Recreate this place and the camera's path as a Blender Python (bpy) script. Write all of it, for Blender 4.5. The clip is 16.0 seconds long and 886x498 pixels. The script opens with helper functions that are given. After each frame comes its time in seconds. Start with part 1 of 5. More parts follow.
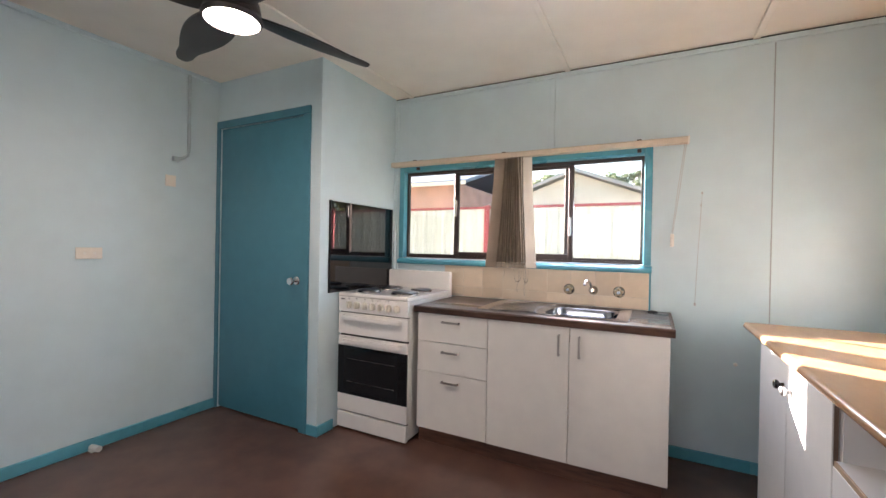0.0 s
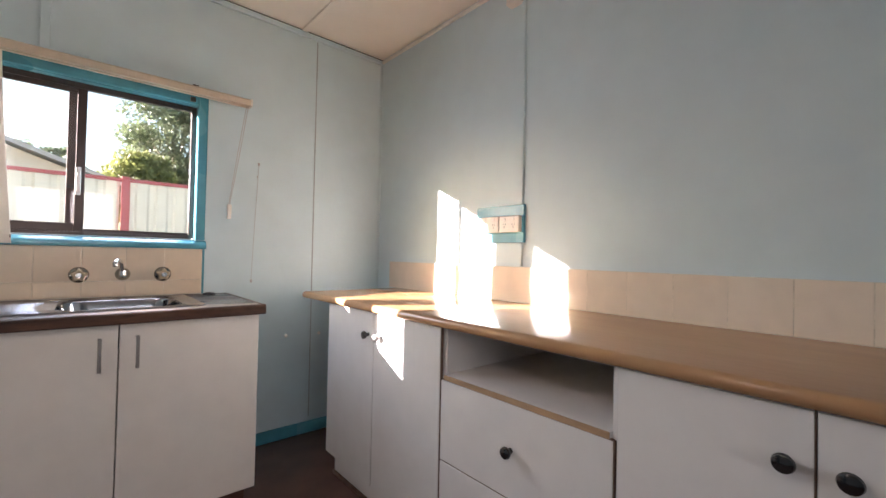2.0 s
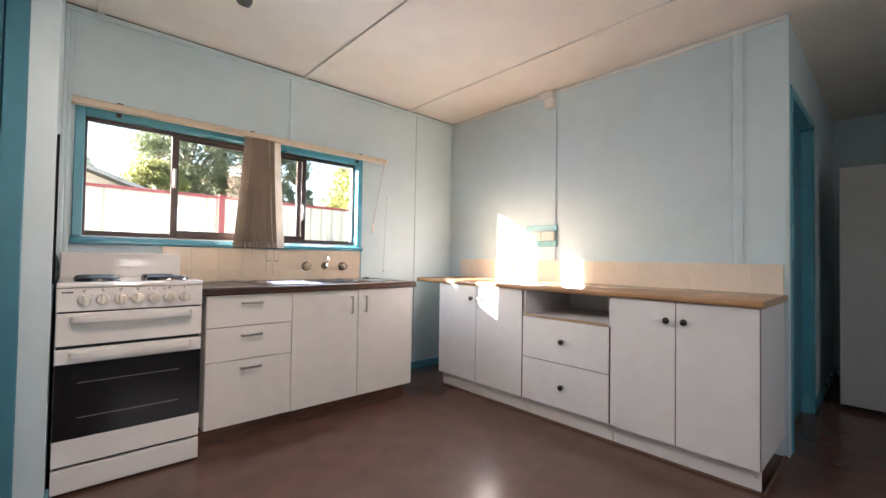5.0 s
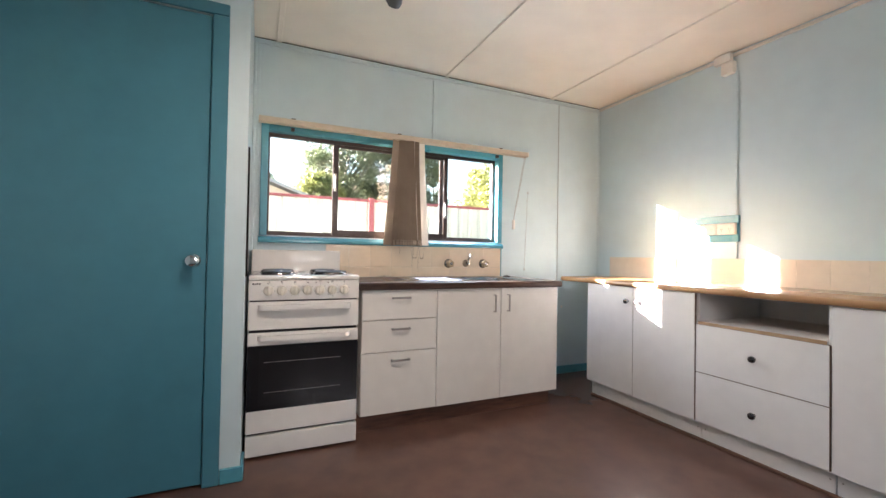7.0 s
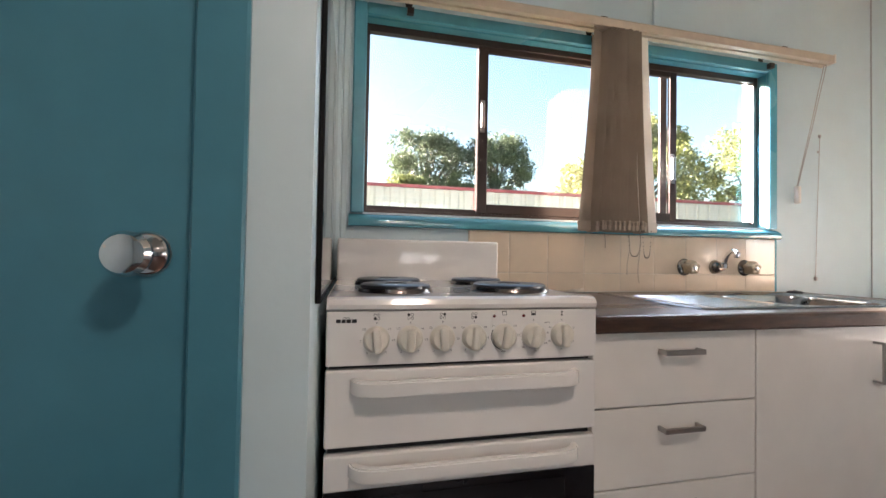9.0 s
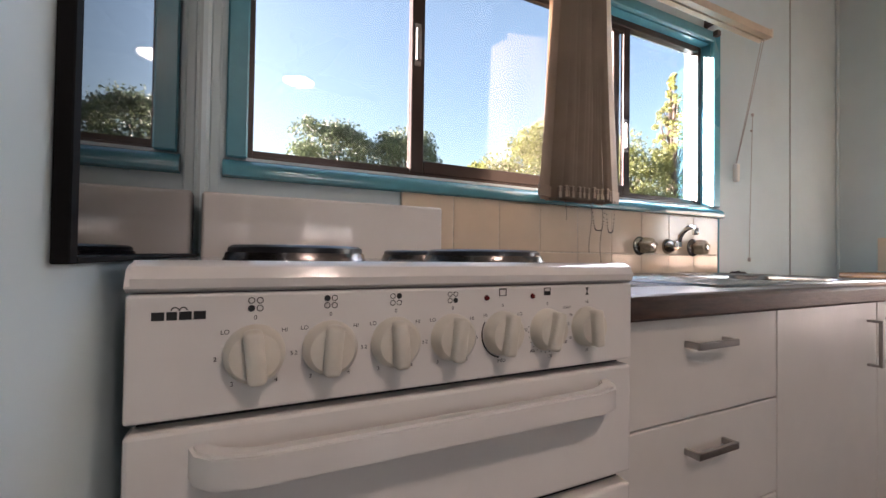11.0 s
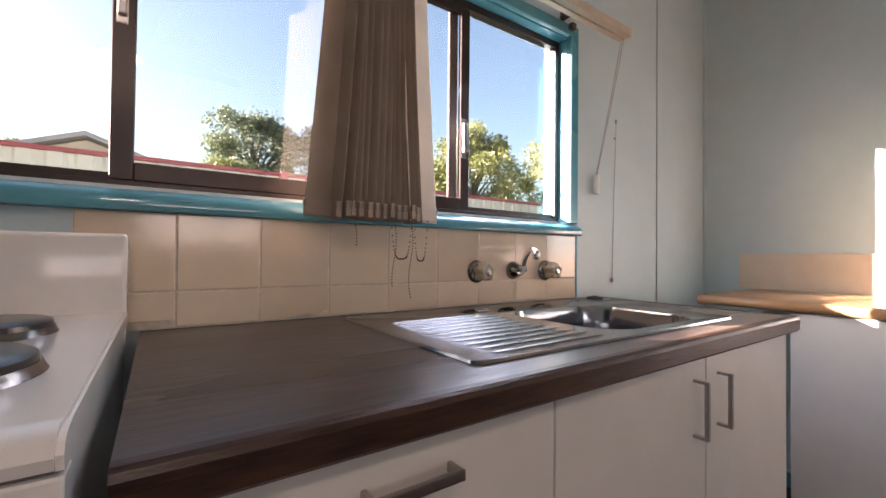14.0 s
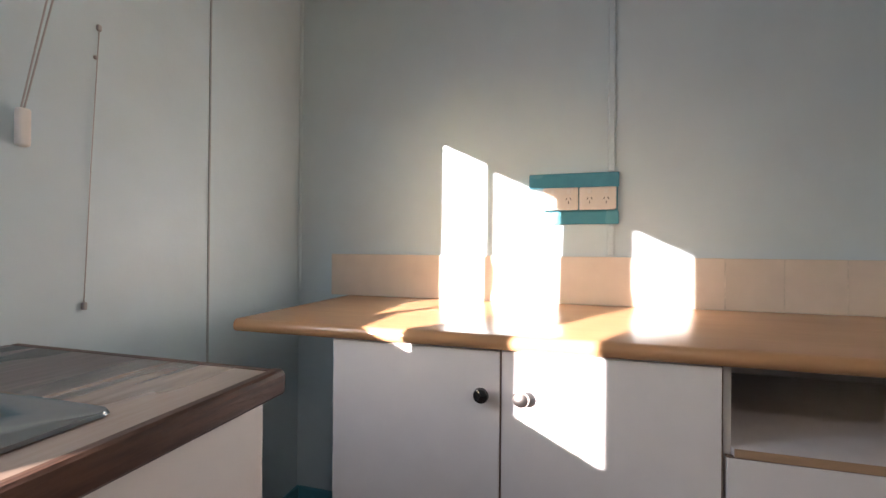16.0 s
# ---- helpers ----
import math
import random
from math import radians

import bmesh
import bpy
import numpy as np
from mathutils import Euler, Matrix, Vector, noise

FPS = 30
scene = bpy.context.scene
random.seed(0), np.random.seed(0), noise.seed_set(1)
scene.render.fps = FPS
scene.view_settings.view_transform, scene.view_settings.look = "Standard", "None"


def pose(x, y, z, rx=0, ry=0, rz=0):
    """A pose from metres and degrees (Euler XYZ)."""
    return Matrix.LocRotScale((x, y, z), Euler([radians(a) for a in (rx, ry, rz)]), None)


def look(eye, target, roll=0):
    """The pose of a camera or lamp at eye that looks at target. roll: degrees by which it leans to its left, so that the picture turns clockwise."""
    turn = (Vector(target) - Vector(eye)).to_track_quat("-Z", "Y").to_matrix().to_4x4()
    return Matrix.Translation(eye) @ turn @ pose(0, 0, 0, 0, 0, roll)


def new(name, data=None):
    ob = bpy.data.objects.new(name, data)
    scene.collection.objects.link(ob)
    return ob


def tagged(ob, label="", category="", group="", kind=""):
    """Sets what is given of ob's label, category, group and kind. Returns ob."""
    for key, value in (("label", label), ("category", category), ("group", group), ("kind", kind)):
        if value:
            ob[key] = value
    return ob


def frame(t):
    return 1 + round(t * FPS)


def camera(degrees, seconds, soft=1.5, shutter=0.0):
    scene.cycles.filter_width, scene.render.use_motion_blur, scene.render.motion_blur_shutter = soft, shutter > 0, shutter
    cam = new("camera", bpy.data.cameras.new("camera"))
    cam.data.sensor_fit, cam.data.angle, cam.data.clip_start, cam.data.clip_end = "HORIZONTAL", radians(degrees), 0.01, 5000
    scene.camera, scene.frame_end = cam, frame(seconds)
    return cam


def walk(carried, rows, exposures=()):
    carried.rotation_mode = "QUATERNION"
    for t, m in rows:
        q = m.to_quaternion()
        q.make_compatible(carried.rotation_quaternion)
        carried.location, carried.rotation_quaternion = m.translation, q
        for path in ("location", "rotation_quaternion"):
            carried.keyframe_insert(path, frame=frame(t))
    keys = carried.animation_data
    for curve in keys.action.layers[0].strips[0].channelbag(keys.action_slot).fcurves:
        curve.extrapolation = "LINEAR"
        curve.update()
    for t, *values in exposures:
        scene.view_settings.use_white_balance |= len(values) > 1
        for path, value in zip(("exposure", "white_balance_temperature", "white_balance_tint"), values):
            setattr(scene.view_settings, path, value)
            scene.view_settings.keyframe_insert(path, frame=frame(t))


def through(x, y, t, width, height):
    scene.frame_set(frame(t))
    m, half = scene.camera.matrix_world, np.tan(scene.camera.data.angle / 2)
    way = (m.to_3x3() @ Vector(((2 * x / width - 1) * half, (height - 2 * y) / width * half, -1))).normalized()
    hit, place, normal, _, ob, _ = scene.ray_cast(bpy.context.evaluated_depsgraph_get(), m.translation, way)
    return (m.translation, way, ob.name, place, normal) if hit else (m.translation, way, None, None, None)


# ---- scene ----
cam = camera(94.2, 16.0)
PATH = [
    (0, (0.396, 0.702, 1.303), (-0.516, 2.482, 1.293), 1.1),
    (0.5, (0.276, 0.900, 1.275), (0.039, 2.886, 1.288), 1.2),
    (1, (0.151, 1.008, 1.232), (0.652, 2.945, 1.255), 1.4),
    (1.5, (0.016, 1.079, 1.201), (1.038, 2.798, 1.229), 1.3),
    (2, (-0.126, 1.136, 1.148), (1.195, 2.638, 1.181), 1.2),
    (2.5, (-0.350, 1.136, 1.147), (1.097, 2.516, 1.180), 1.2),
    (3, (-0.632, 1.067, 1.143), (0.833, 2.428, 1.180), 1.3),
    (3.5, (-0.900, 0.941, 1.141), (0.547, 2.320, 1.179), 1.3),
    (3.7, (-1.005, 0.870, 1.141), (0.427, 2.264, 1.182), 1.3),
    (5.8, (-1.691, 0.300, 1.087), (-0.483, 1.892, 1.120), 1.0),
    (6, (-1.657, 0.288, 1.094), (-0.504, 1.921, 1.122), 1.1),
    (6.5, (-1.617, 0.347, 1.095), (-0.609, 2.074, 1.120), 0.9),
    (7, (-1.555, 0.603, 1.091), (-0.740, 2.430, 1.121), 1.0),
    (7.5, (-1.523, 0.960, 1.096), (-0.929, 2.870, 1.118), 1.0),
    (8, (-1.556, 1.444, 1.079), (-1.116, 3.394, 1.114), 1.2),
    (8.2, (-1.556, 1.622, 1.069), (-1.155, 3.580, 1.106), 1.1),
    (10.3, (-1.580, 2.556, 1.042), (-0.882, 4.429, 1.080), 0.7),
    (10.5, (-1.561, 2.570, 1.039), (-0.809, 4.423, 1.073), 0.7),
    (11, (-1.517, 2.577, 0.975), (-0.645, 4.377, 1.008), 0.8),
    (11.5, (-1.489, 2.533, 0.894), (-0.559, 4.303, 0.922), 0.8),
    (12, (-1.497, 2.481, 0.828), (-0.535, 4.234, 0.858), 0.7),
    (12.5, (-1.444, 2.438, 0.808), (-0.467, 4.183, 0.834), 0.7),
    (13, (-1.242, 2.451, 0.917), (-0.242, 4.183, 0.946), 0.8),
    (13.5, (-1.099, 2.559, 1.040), (-0.054, 4.264, 1.072), 0.6),
    (14, (-0.978, 2.651, 1.074), (0.160, 4.296, 1.107), 0.6),
    (14.5, (-0.892, 2.703, 1.073), (0.384, 4.243, 1.101), 0.8),
    (15, (-0.732, 2.724, 1.078), (0.761, 4.054, 1.108), 0.4),
    (15.5, (-0.410, 2.676, 1.102), (1.299, 3.713, 1.123), 0.3),
    (16, (-0.102, 2.587, 1.119), (1.824, 3.123, 1.127), 0.5),
]
EXPOSURES = [
    (0.0, 4.35, 6400, 24), (1.0, 3.87, 6450, 25), (2.5, 3.97, 6450, 25), (3.7, 4.28, 6450, 24), (6.0, 4.55, 6400, 23), (8.2, 4.42, 6400, 20),
    (10.3, 3.48, 6550, 27), (12.0, 3.85, 6600, 29), (13.5, 3.62, 6650, 30), (14.5, 3.52, 6700, 30), (15.5, 3.43, 6650, 29), (16.0, 3.38, 6450, 26),
]
walk(cam, [(t, look(eye, target, roll)) for t, eye, target, roll in PATH], EXPOSURES)

# ---- light ----
SUN_DIR = Vector((1.0, -0.555, -0.275)).normalized()
world = bpy.data.worlds.new("world")
scene.world = world
world.use_nodes = True
wn = world.node_tree.nodes
sky = wn.new("ShaderNodeTexSky")
sky.sky_type = "NISHITA"
sky.sun_disc = False
sky.sun_elevation = radians(13.5)
sky.sun_rotation = radians(-61.3)
sky.air_density, sky.dust_density, sky.ozone_density = 1.0, 2.6, 1.6
wn["Background"].inputs[1].default_value = 0.040
haze = wn.new("ShaderNodeMix")
haze.data_type, haze.blend_type = "RGBA", "MULTIPLY"
haze.inputs[0].default_value = 1.0
haze.inputs[7].default_value = (0.98, 1.06, 0.94, 1)
world.node_tree.links.new(sky.outputs[0], haze.inputs[6])
world.node_tree.links.new(haze.outputs[2], wn["Background"].inputs[0])

sun = new("sun", bpy.data.lights.new("sun", "SUN"))
sun.data.energy, sun.data.angle, sun.data.color = 5.0, radians(0.5), (1.0, 0.92, 0.82)
sun.matrix_world = look((-20, 14, 8), Vector((-20, 14, 8)) + SUN_DIR)

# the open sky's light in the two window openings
daylight = new("window_daylight", bpy.data.lights.new("window_daylight", "AREA"))
daylight.data.shape, daylight.data.size, daylight.data.size_y = "RECTANGLE", 0.66, 0.60
daylight.data.energy, daylight.data.color = 1.0, (0.74, 0.87, 1.0)
daylight.matrix_world = look((-0.02, 3.80, 1.575), (-0.02, 2.80, 0.85))
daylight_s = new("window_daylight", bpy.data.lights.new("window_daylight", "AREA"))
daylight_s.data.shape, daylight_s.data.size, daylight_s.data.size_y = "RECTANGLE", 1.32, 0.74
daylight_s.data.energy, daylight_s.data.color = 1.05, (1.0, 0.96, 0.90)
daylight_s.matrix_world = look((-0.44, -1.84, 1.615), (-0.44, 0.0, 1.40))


# ---- materials ----
def mat(name, color, rough=0.5, metal=0.0, vary=0.06, scale=6.0, bump=0.0, bump_scale=60.0, coat=0.0, rough_vary=0.08,
        stretch=None, second=None, per_object=0.0, spec=0.5, transmission=0.0, wear=None):
    """A surface with variation of colour at two scales, uneven gloss and fine relief."""
    m = bpy.data.materials.new(name)
    m.use_nodes = True
    nt = m.node_tree
    n, l = nt.nodes, nt.links
    b = n["Principled BSDF"]
    tc = n.new("ShaderNodeTexCoord")
    mp = n.new("ShaderNodeMapping")
    if stretch:
        mp.inputs["Scale"].default_value = stretch
    geo = n.new("ShaderNodeNewGeometry")
    l.new(geo.outputs["Position"], mp.inputs[0])
    big = n.new("ShaderNodeTexNoise")
    big.inputs["Scale"].default_value, big.inputs["Detail"].default_value = scale * 0.35, 3
    fine = n.new("ShaderNodeTexNoise")
    fine.inputs["Scale"].default_value, fine.inputs["Detail"].default_value = scale * 4, 6
    l.new(mp.outputs[0], big.inputs["Vector"])
    l.new(mp.outputs[0], fine.inputs["Vector"])
    mix = n.new("ShaderNodeMix")
    mix.data_type = "FLOAT"
    mix.inputs[0].default_value = 0.4
    l.new(big.outputs[0], mix.inputs[2])
    l.new(fine.outputs[0], mix.inputs[3])
    ramp = n.new("ShaderNodeValToRGB")
    c2 = second or tuple(c * (1 - 2.2 * vary) for c in color)
    c1 = tuple(min(1, c * (1 + vary)) for c in color)
    ramp.color_ramp.elements[0].position, ramp.color_ramp.elements[1].position = 0.36, 0.62
    ramp.color_ramp.elements[0].color = (*c2, 1)
    ramp.color_ramp.elements[1].color = (*c1, 1)
    l.new(mix.outputs[0], ramp.inputs[0])
    col = ramp.outputs[0]
    if wear:
        wn_, wr, wm = n.new("ShaderNodeTexNoise"), n.new("ShaderNodeMapRange"), n.new("ShaderNodeMix")
        wn_.inputs["Scale"].default_value, wn_.inputs["Detail"].default_value, wn_.inputs["Roughness"].default_value = wear[2], 7, 0.65
        l.new(mp.outputs[0], wn_.inputs["Vector"])
        lo = wear[3] if len(wear) > 3 else 0.56
        wr.inputs["From Min"].default_value, wr.inputs["From Max"].default_value = lo, lo + 0.18
        wr.inputs["To Max"].default_value = wear[1]
        l.new(wn_.outputs[0], wr.inputs["Value"])
        wm.data_type = "RGBA"
        l.new(wr.outputs[0], wm.inputs[0])
        l.new(col, wm.inputs[6])
        wm.inputs[7].default_value = (*wear[0], 1)
        col = wm.outputs[2]
    if per_object:
        info = n.new("ShaderNodeObjectInfo")
        hsv = n.new("ShaderNodeHueSaturation")
        mr = n.new("ShaderNodeMapRange")
        mr.inputs["To Min"].default_value, mr.inputs["To Max"].default_value = 1 - per_object, 1 + per_object
        l.new(info.outputs["Random"], mr.inputs["Value"])
        l.new(mr.outputs[0], hsv.inputs["Value"])
        l.new(col, hsv.inputs["Color"])
        col = hsv.outputs[0]
    l.new(col, b.inputs["Base Color"])
    rr = n.new("ShaderNodeMapRange")
    rr.inputs["To Min"].default_value, rr.inputs["To Max"].default_value = max(0.0, rough - rough_vary), min(1.0, rough + rough_vary)
    l.new(big.outputs[0], rr.inputs["Value"])
    l.new(rr.outputs[0], b.inputs["Roughness"])
    b.inputs["Metallic"].default_value = metal
    b.inputs["Coat Weight"].default_value = coat
    b.inputs["Coat Roughness"].default_value = 0.15
    b.inputs["Specular IOR Level"].default_value = spec
    b.inputs["Transmission Weight"].default_value = transmission
    if bump:
        bn = n.new("ShaderNodeTexNoise")
        bn.inputs["Scale"].default_value, bn.inputs["Detail"].default_value = bump_scale, 4
        l.new(mp.outputs[0], bn.inputs["Vector"])
        bp = n.new("ShaderNodeBump")
        bp.inputs["Strength"].default_value, bp.inputs["Distance"].default_value = bump, 0.004
        l.new(bn.outputs[0], bp.inputs["Height"])
        l.new(bp.outputs[0], b.inputs["Normal"])
    return m


def glow(name, color, strength):
    m = bpy.data.materials.new(name)
    m.use_nodes = True
    b = m.node_tree.nodes["Principled BSDF"]
    b.inputs["Base Color"].default_value = (*color, 1)
    b.inputs["Emission Color"].default_value = (*color, 1)
    b.inputs["Emission Strength"].default_value = strength
    return m


def glass_mat(name, tint=(1, 1, 1)):
    """Clear pane: straight through, with a reflection that grows at a slant."""
    m = bpy.data.materials.new(name)
    m.use_nodes = True
    n, l = m.node_tree.nodes, m.node_tree.links
    n.remove(n["Principled BSDF"])
    tr, gl, mx = n.new("ShaderNodeBsdfTransparent"), n.new("ShaderNodeBsdfGlossy"), n.new("ShaderNodeMixShader")
    tr.inputs[0].default_value = (*tint, 1)
    gl.inputs["Roughness"].default_value = 0.0
    lw = n.new("ShaderNodeLayerWeight")
    lw.inputs[0].default_value = 0.5
    pw = n.new("ShaderNodeMath")
    pw.operation = "POWER"
    pw.inputs[1].default_value = 5
    mr = n.new("ShaderNodeMapRange")
    mr.inputs["To Min"].default_value, mr.inputs["To Max"].default_value = 0.04, 1.0
    l.new(lw.outputs["Facing"], pw.inputs[0])
    l.new(pw.outputs[0], mr.inputs["Value"])
    l.new(mr.outputs[0], mx.inputs[0])
    l.new(tr.outputs[0], mx.inputs[1])
    l.new(gl.outputs[0], mx.inputs[2])
    l.new(mx.outputs[0], n["Material Output"].inputs[0])
    return m


M_WALL = mat("pale_blue_paint", (0.575, 0.70, 0.735), 0.42, vary=0.03, scale=1.6, bump=0.12, bump_scale=35)
M_CEIL = mat("cream_ceiling_paint", (0.88, 0.82, 0.73), 0.6, vary=0.03, scale=1.2, bump=0.1, bump_scale=30)
M_BATTEN = mat("ceiling_batten_paint", (0.78, 0.75, 0.68), 0.5, vary=0.04)
M_FLOOR = mat("brown_floor", (0.130, 0.069, 0.052), 0.25, vary=0.1, scale=1.6, rough_vary=0.05, second=(0.100, 0.054, 0.042), bump=0.05, bump_scale=18)
M_DOOR = mat("teal_door_paint", (0.055, 0.205, 0.275), 0.32, vary=0.05, scale=2.5, bump=0.15, bump_scale=40)
M_TEAL = mat("teal_trim_gloss", (0.085, 0.33, 0.42), 0.28, vary=0.06, scale=5, bump=0.12, bump_scale=40)
M_SILL = mat("teal_sill_gloss", (0.085, 0.33, 0.42), 0.09, vary=0.05, scale=5, bump=0.03, bump_scale=12, rough_vary=0.03, coat=0.5)
M_TILE = mat("cream_tile_glaze", (0.72, 0.60, 0.46), 0.12, vary=0.03, scale=4, per_object=0.05, rough_vary=0.05)
M_TILE2 = mat("ivory_tile_glaze", (0.76, 0.66, 0.55), 0.15, vary=0.03, scale=4, per_object=0.04, rough_vary=0.05)
M_GROUT = mat("grout", (0.70, 0.62, 0.51), 0.85, vary=0.15, scale=20)
M_CAB = mat("white_melamine", (0.76, 0.735, 0.69), 0.35, vary=0.025, scale=3)
M_CAB2 = mat("cool_white_melamine", (0.76, 0.75, 0.74), 0.35, vary=0.025, scale=3)
M_SEAM = mat("brown_edge_strip", (0.16, 0.10, 0.07), 0.6, vary=0.1)
M_BENCH = mat("dark_stained_timber", (0.055, 0.037, 0.033), 0.30, vary=0.35, scale=4, stretch=(0.5, 3.0, 3.0), second=(0.016, 0.011, 0.011), bump=0.18, bump_scale=22, rough_vary=0.14, spec=0.6, wear=((0.15, 0.11, 0.09), 0.5, 2.2, 0.57))


def worn_sunlit_area(m, x0, x1, y0, y1, color):
    """Finish rubbed off towards x1 and y1, with a ragged edge along the grain; the colour also holds sunlight."""
    n, l = m.node_tree.nodes, m.node_tree.links
    b = n["Principled BSDF"]
    geo, sep, no = n.new("ShaderNodeNewGeometry"), n.new("ShaderNodeSeparateXYZ"), n.new("ShaderNodeTexNoise")
    mp = n.new("ShaderNodeMapping")
    mp.inputs["Scale"].default_value = (3.0, 22.0, 22.0)
    l.new(geo.outputs["Position"], sep.inputs[0])
    l.new(geo.outputs["Position"], mp.inputs[0])
    l.new(mp.outputs[0], no.inputs["Vector"])
    no.inputs["Scale"].default_value, no.inputs["Detail"].default_value = 1.6, 8
    fx, fy, add, pick, mix = n.new("ShaderNodeMapRange"), n.new("ShaderNodeMapRange"), n.new("ShaderNodeMath"), n.new("ShaderNodeMapRange"), n.new("ShaderNodeMix")
    for f, a, z, out in ((fx, x0, x1, "X"), (fy, y0, y1, "Y")):
        f.inputs["From Min"].default_value, f.inputs["From Max"].default_value = a, z
        l.new(sep.outputs[out], f.inputs["Value"])
    mul = n.new("ShaderNodeMath")
    mul.operation = "MULTIPLY"
    l.new(fx.outputs[0], mul.inputs[0])
    l.new(fy.outputs[0], mul.inputs[1])
    l.new(mul.outputs[0], add.inputs[0])
    l.new(no.outputs[0], add.inputs[1])
    pick.inputs["From Min"].default_value, pick.inputs["From Max"].default_value, pick.inputs["To Max"].default_value = 0.86, 1.30, 0.8
    l.new(add.outputs[0], pick.inputs["Value"])
    mix.data_type = "RGBA"
    l.new(pick.outputs[0], mix.inputs[0])
    l.new(b.inputs["Base Color"].links[0].from_socket, mix.inputs[6])
    mix.inputs[7].default_value = (*color, 1)
    l.new(mix.outputs[2], b.inputs["Base Color"])


# real wear, coloured paler so that the sunlit front strip is partly painted in
worn_sunlit_area(M_BENCH, -0.45, 0.25, 3.45, 3.05, (0.30, 0.225, 0.165))
M_BENCH_EDGE = mat("worn_timber_edge", (0.062, 0.030, 0.018), 0.42, vary=0.4, scale=8, stretch=(0.5, 3.5, 3.5), second=(0.016, 0.008, 0.006), bump=0.25, spec=0.35, wear=((0.17, 0.095, 0.055), 0.7, 3.5, 0.57))
M_COUNTER = mat("light_wood_laminate", (0.43, 0.242, 0.118), 0.22, vary=0.035, scale=8, stretch=(2.2, 0.4, 1.5), rough_vary=0.05)
M_SHELF = mat("wood_edge_laminate", (0.42, 0.28, 0.17), 0.4, vary=0.12, scale=9, stretch=(3.0, 0.3, 2.0))
M_STEEL = mat("stainless_steel", (0.37, 0.37, 0.39), 0.15, metal=1.0, vary=0.03, scale=6, stretch=(0.4, 4, 4), rough_vary=0.04)
M_CHROME = mat("chrome", (0.75, 0.75, 0.76), 0.08, metal=1.0, vary=0.02, rough_vary=0.03)
M_NICKEL = mat("brushed_nickel", (0.42, 0.40, 0.38), 0.32, metal=1.0, vary=0.04)
M_HEAD = mat("aged_ivory_plastic", (0.44, 0.35, 0.23), 0.24, vary=0.15, scale=30, coat=0.5)
M_TAP = mat("worn_chrome", (0.36, 0.34, 0.31), 0.16, metal=1.0, vary=0.15, scale=25, rough_vary=0.06)
M_CORD = mat("grey_white_cord", (0.42, 0.41, 0.40), 0.6, vary=0.04)
M_ENAMEL = mat("white_enamel", (0.80, 0.78, 0.75), 0.10, vary=0.02, scale=4, rough_vary=0.03, spec=0.42)
M_KNOBW = mat("ivory_plastic", (0.74, 0.70, 0.61), 0.3, vary=0.04, scale=12)
M_BLACKGLASS = mat("black_oven_glass", (0.009, 0.010, 0.012), 0.05, vary=0.02, rough_vary=0.02, spec=0.35)
M_OVENWIN = mat("smoked_oven_window", (0.012, 0.013, 0.015), 0.06, vary=0.05, rough_vary=0.02, spec=0.35)
M_HOB = mat("black_iron_hotplate", (0.016, 0.017, 0.02), 0.30, vary=0.1, scale=20, coat=0.3)
M_HOBRING = mat("hotplate_ring", (0.22, 0.20, 0.19), 0.25, metal=1.0, vary=0.1, scale=20)
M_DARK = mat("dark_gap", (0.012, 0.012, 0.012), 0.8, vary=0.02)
M_INK = mat("black_print", (0.015, 0.015, 0.015), 0.4, vary=0.02)
M_RED = mat("red_indicator", (0.13, 0.012, 0.012), 0.2, vary=0.02)
M_MIRROR = mat("black_mirror_glass", (0.006, 0.006, 0.007), 0.012, vary=0.01, rough_vary=0.006, spec=0.9)
M_BRONZE = mat("dark_bronze_aluminium", (0.042, 0.027, 0.022), 0.34, metal=0.3, vary=0.08, scale=8)
M_GLASS = glass_mat("clear_glass")
M_RAIL = mat("beige_rail", (0.60, 0.50, 0.39), 0.4, vary=0.05, scale=8)
M_CONDUIT = mat("grey_blue_conduit_paint", (0.40, 0.49, 0.52), 0.4, vary=0.05)
M_PLASTIC = mat("white_plastic", (0.78, 0.75, 0.69), 0.35, vary=0.03, scale=10)
M_PLATE = mat("cream_switch_plastic", (0.77, 0.71, 0.63), 0.35, vary=0.03, scale=10)
M_BLACK = mat("black_plastic_gloss", (0.012, 0.012, 0.014), 0.14, vary=0.02, coat=0.6)
M_RUBBER = mat("black_rubber", (0.014, 0.014, 0.015), 0.5, vary=0.05)
M_STRIP = mat("matt_black_strip", (0.006, 0.006, 0.006), 0.7, vary=0.05, spec=0.1)
M_FAN = mat("dark_brown_fan", (0.028, 0.021, 0.018), 0.4, vary=0.08)
M_LAMP = glow("lamp_diffuser", (1.0, 0.86, 0.70), 7.5)
M_KICKWOOD = mat("brown_kick_timber", (0.13, 0.056, 0.034), 0.4, vary=0.35, scale=6, stretch=(0.3, 2, 2), second=(0.035, 0.018, 0.013))
M_QUAD = mat("brown_floor_trim", (0.16, 0.085, 0.055), 0.5, vary=0.2)
M_GREY = mat("pale_grey_laminate", (0.42, 0.42, 0.41), 0.5, vary=0.04)
M_FENCE = mat("cream_steel_sheet", (0.52, 0.465, 0.375), 0.5, vary=0.05, scale=2)
M_FPOST = mat("red_steel_post", (0.30, 0.045, 0.045), 0.5, vary=0.06, scale=2)
M_GROUND = mat("dry_grass", (0.16, 0.17, 0.07), 0.95, vary=0.3, scale=1.5, second=(0.10, 0.085, 0.045), bump=0.5, bump_scale=8)
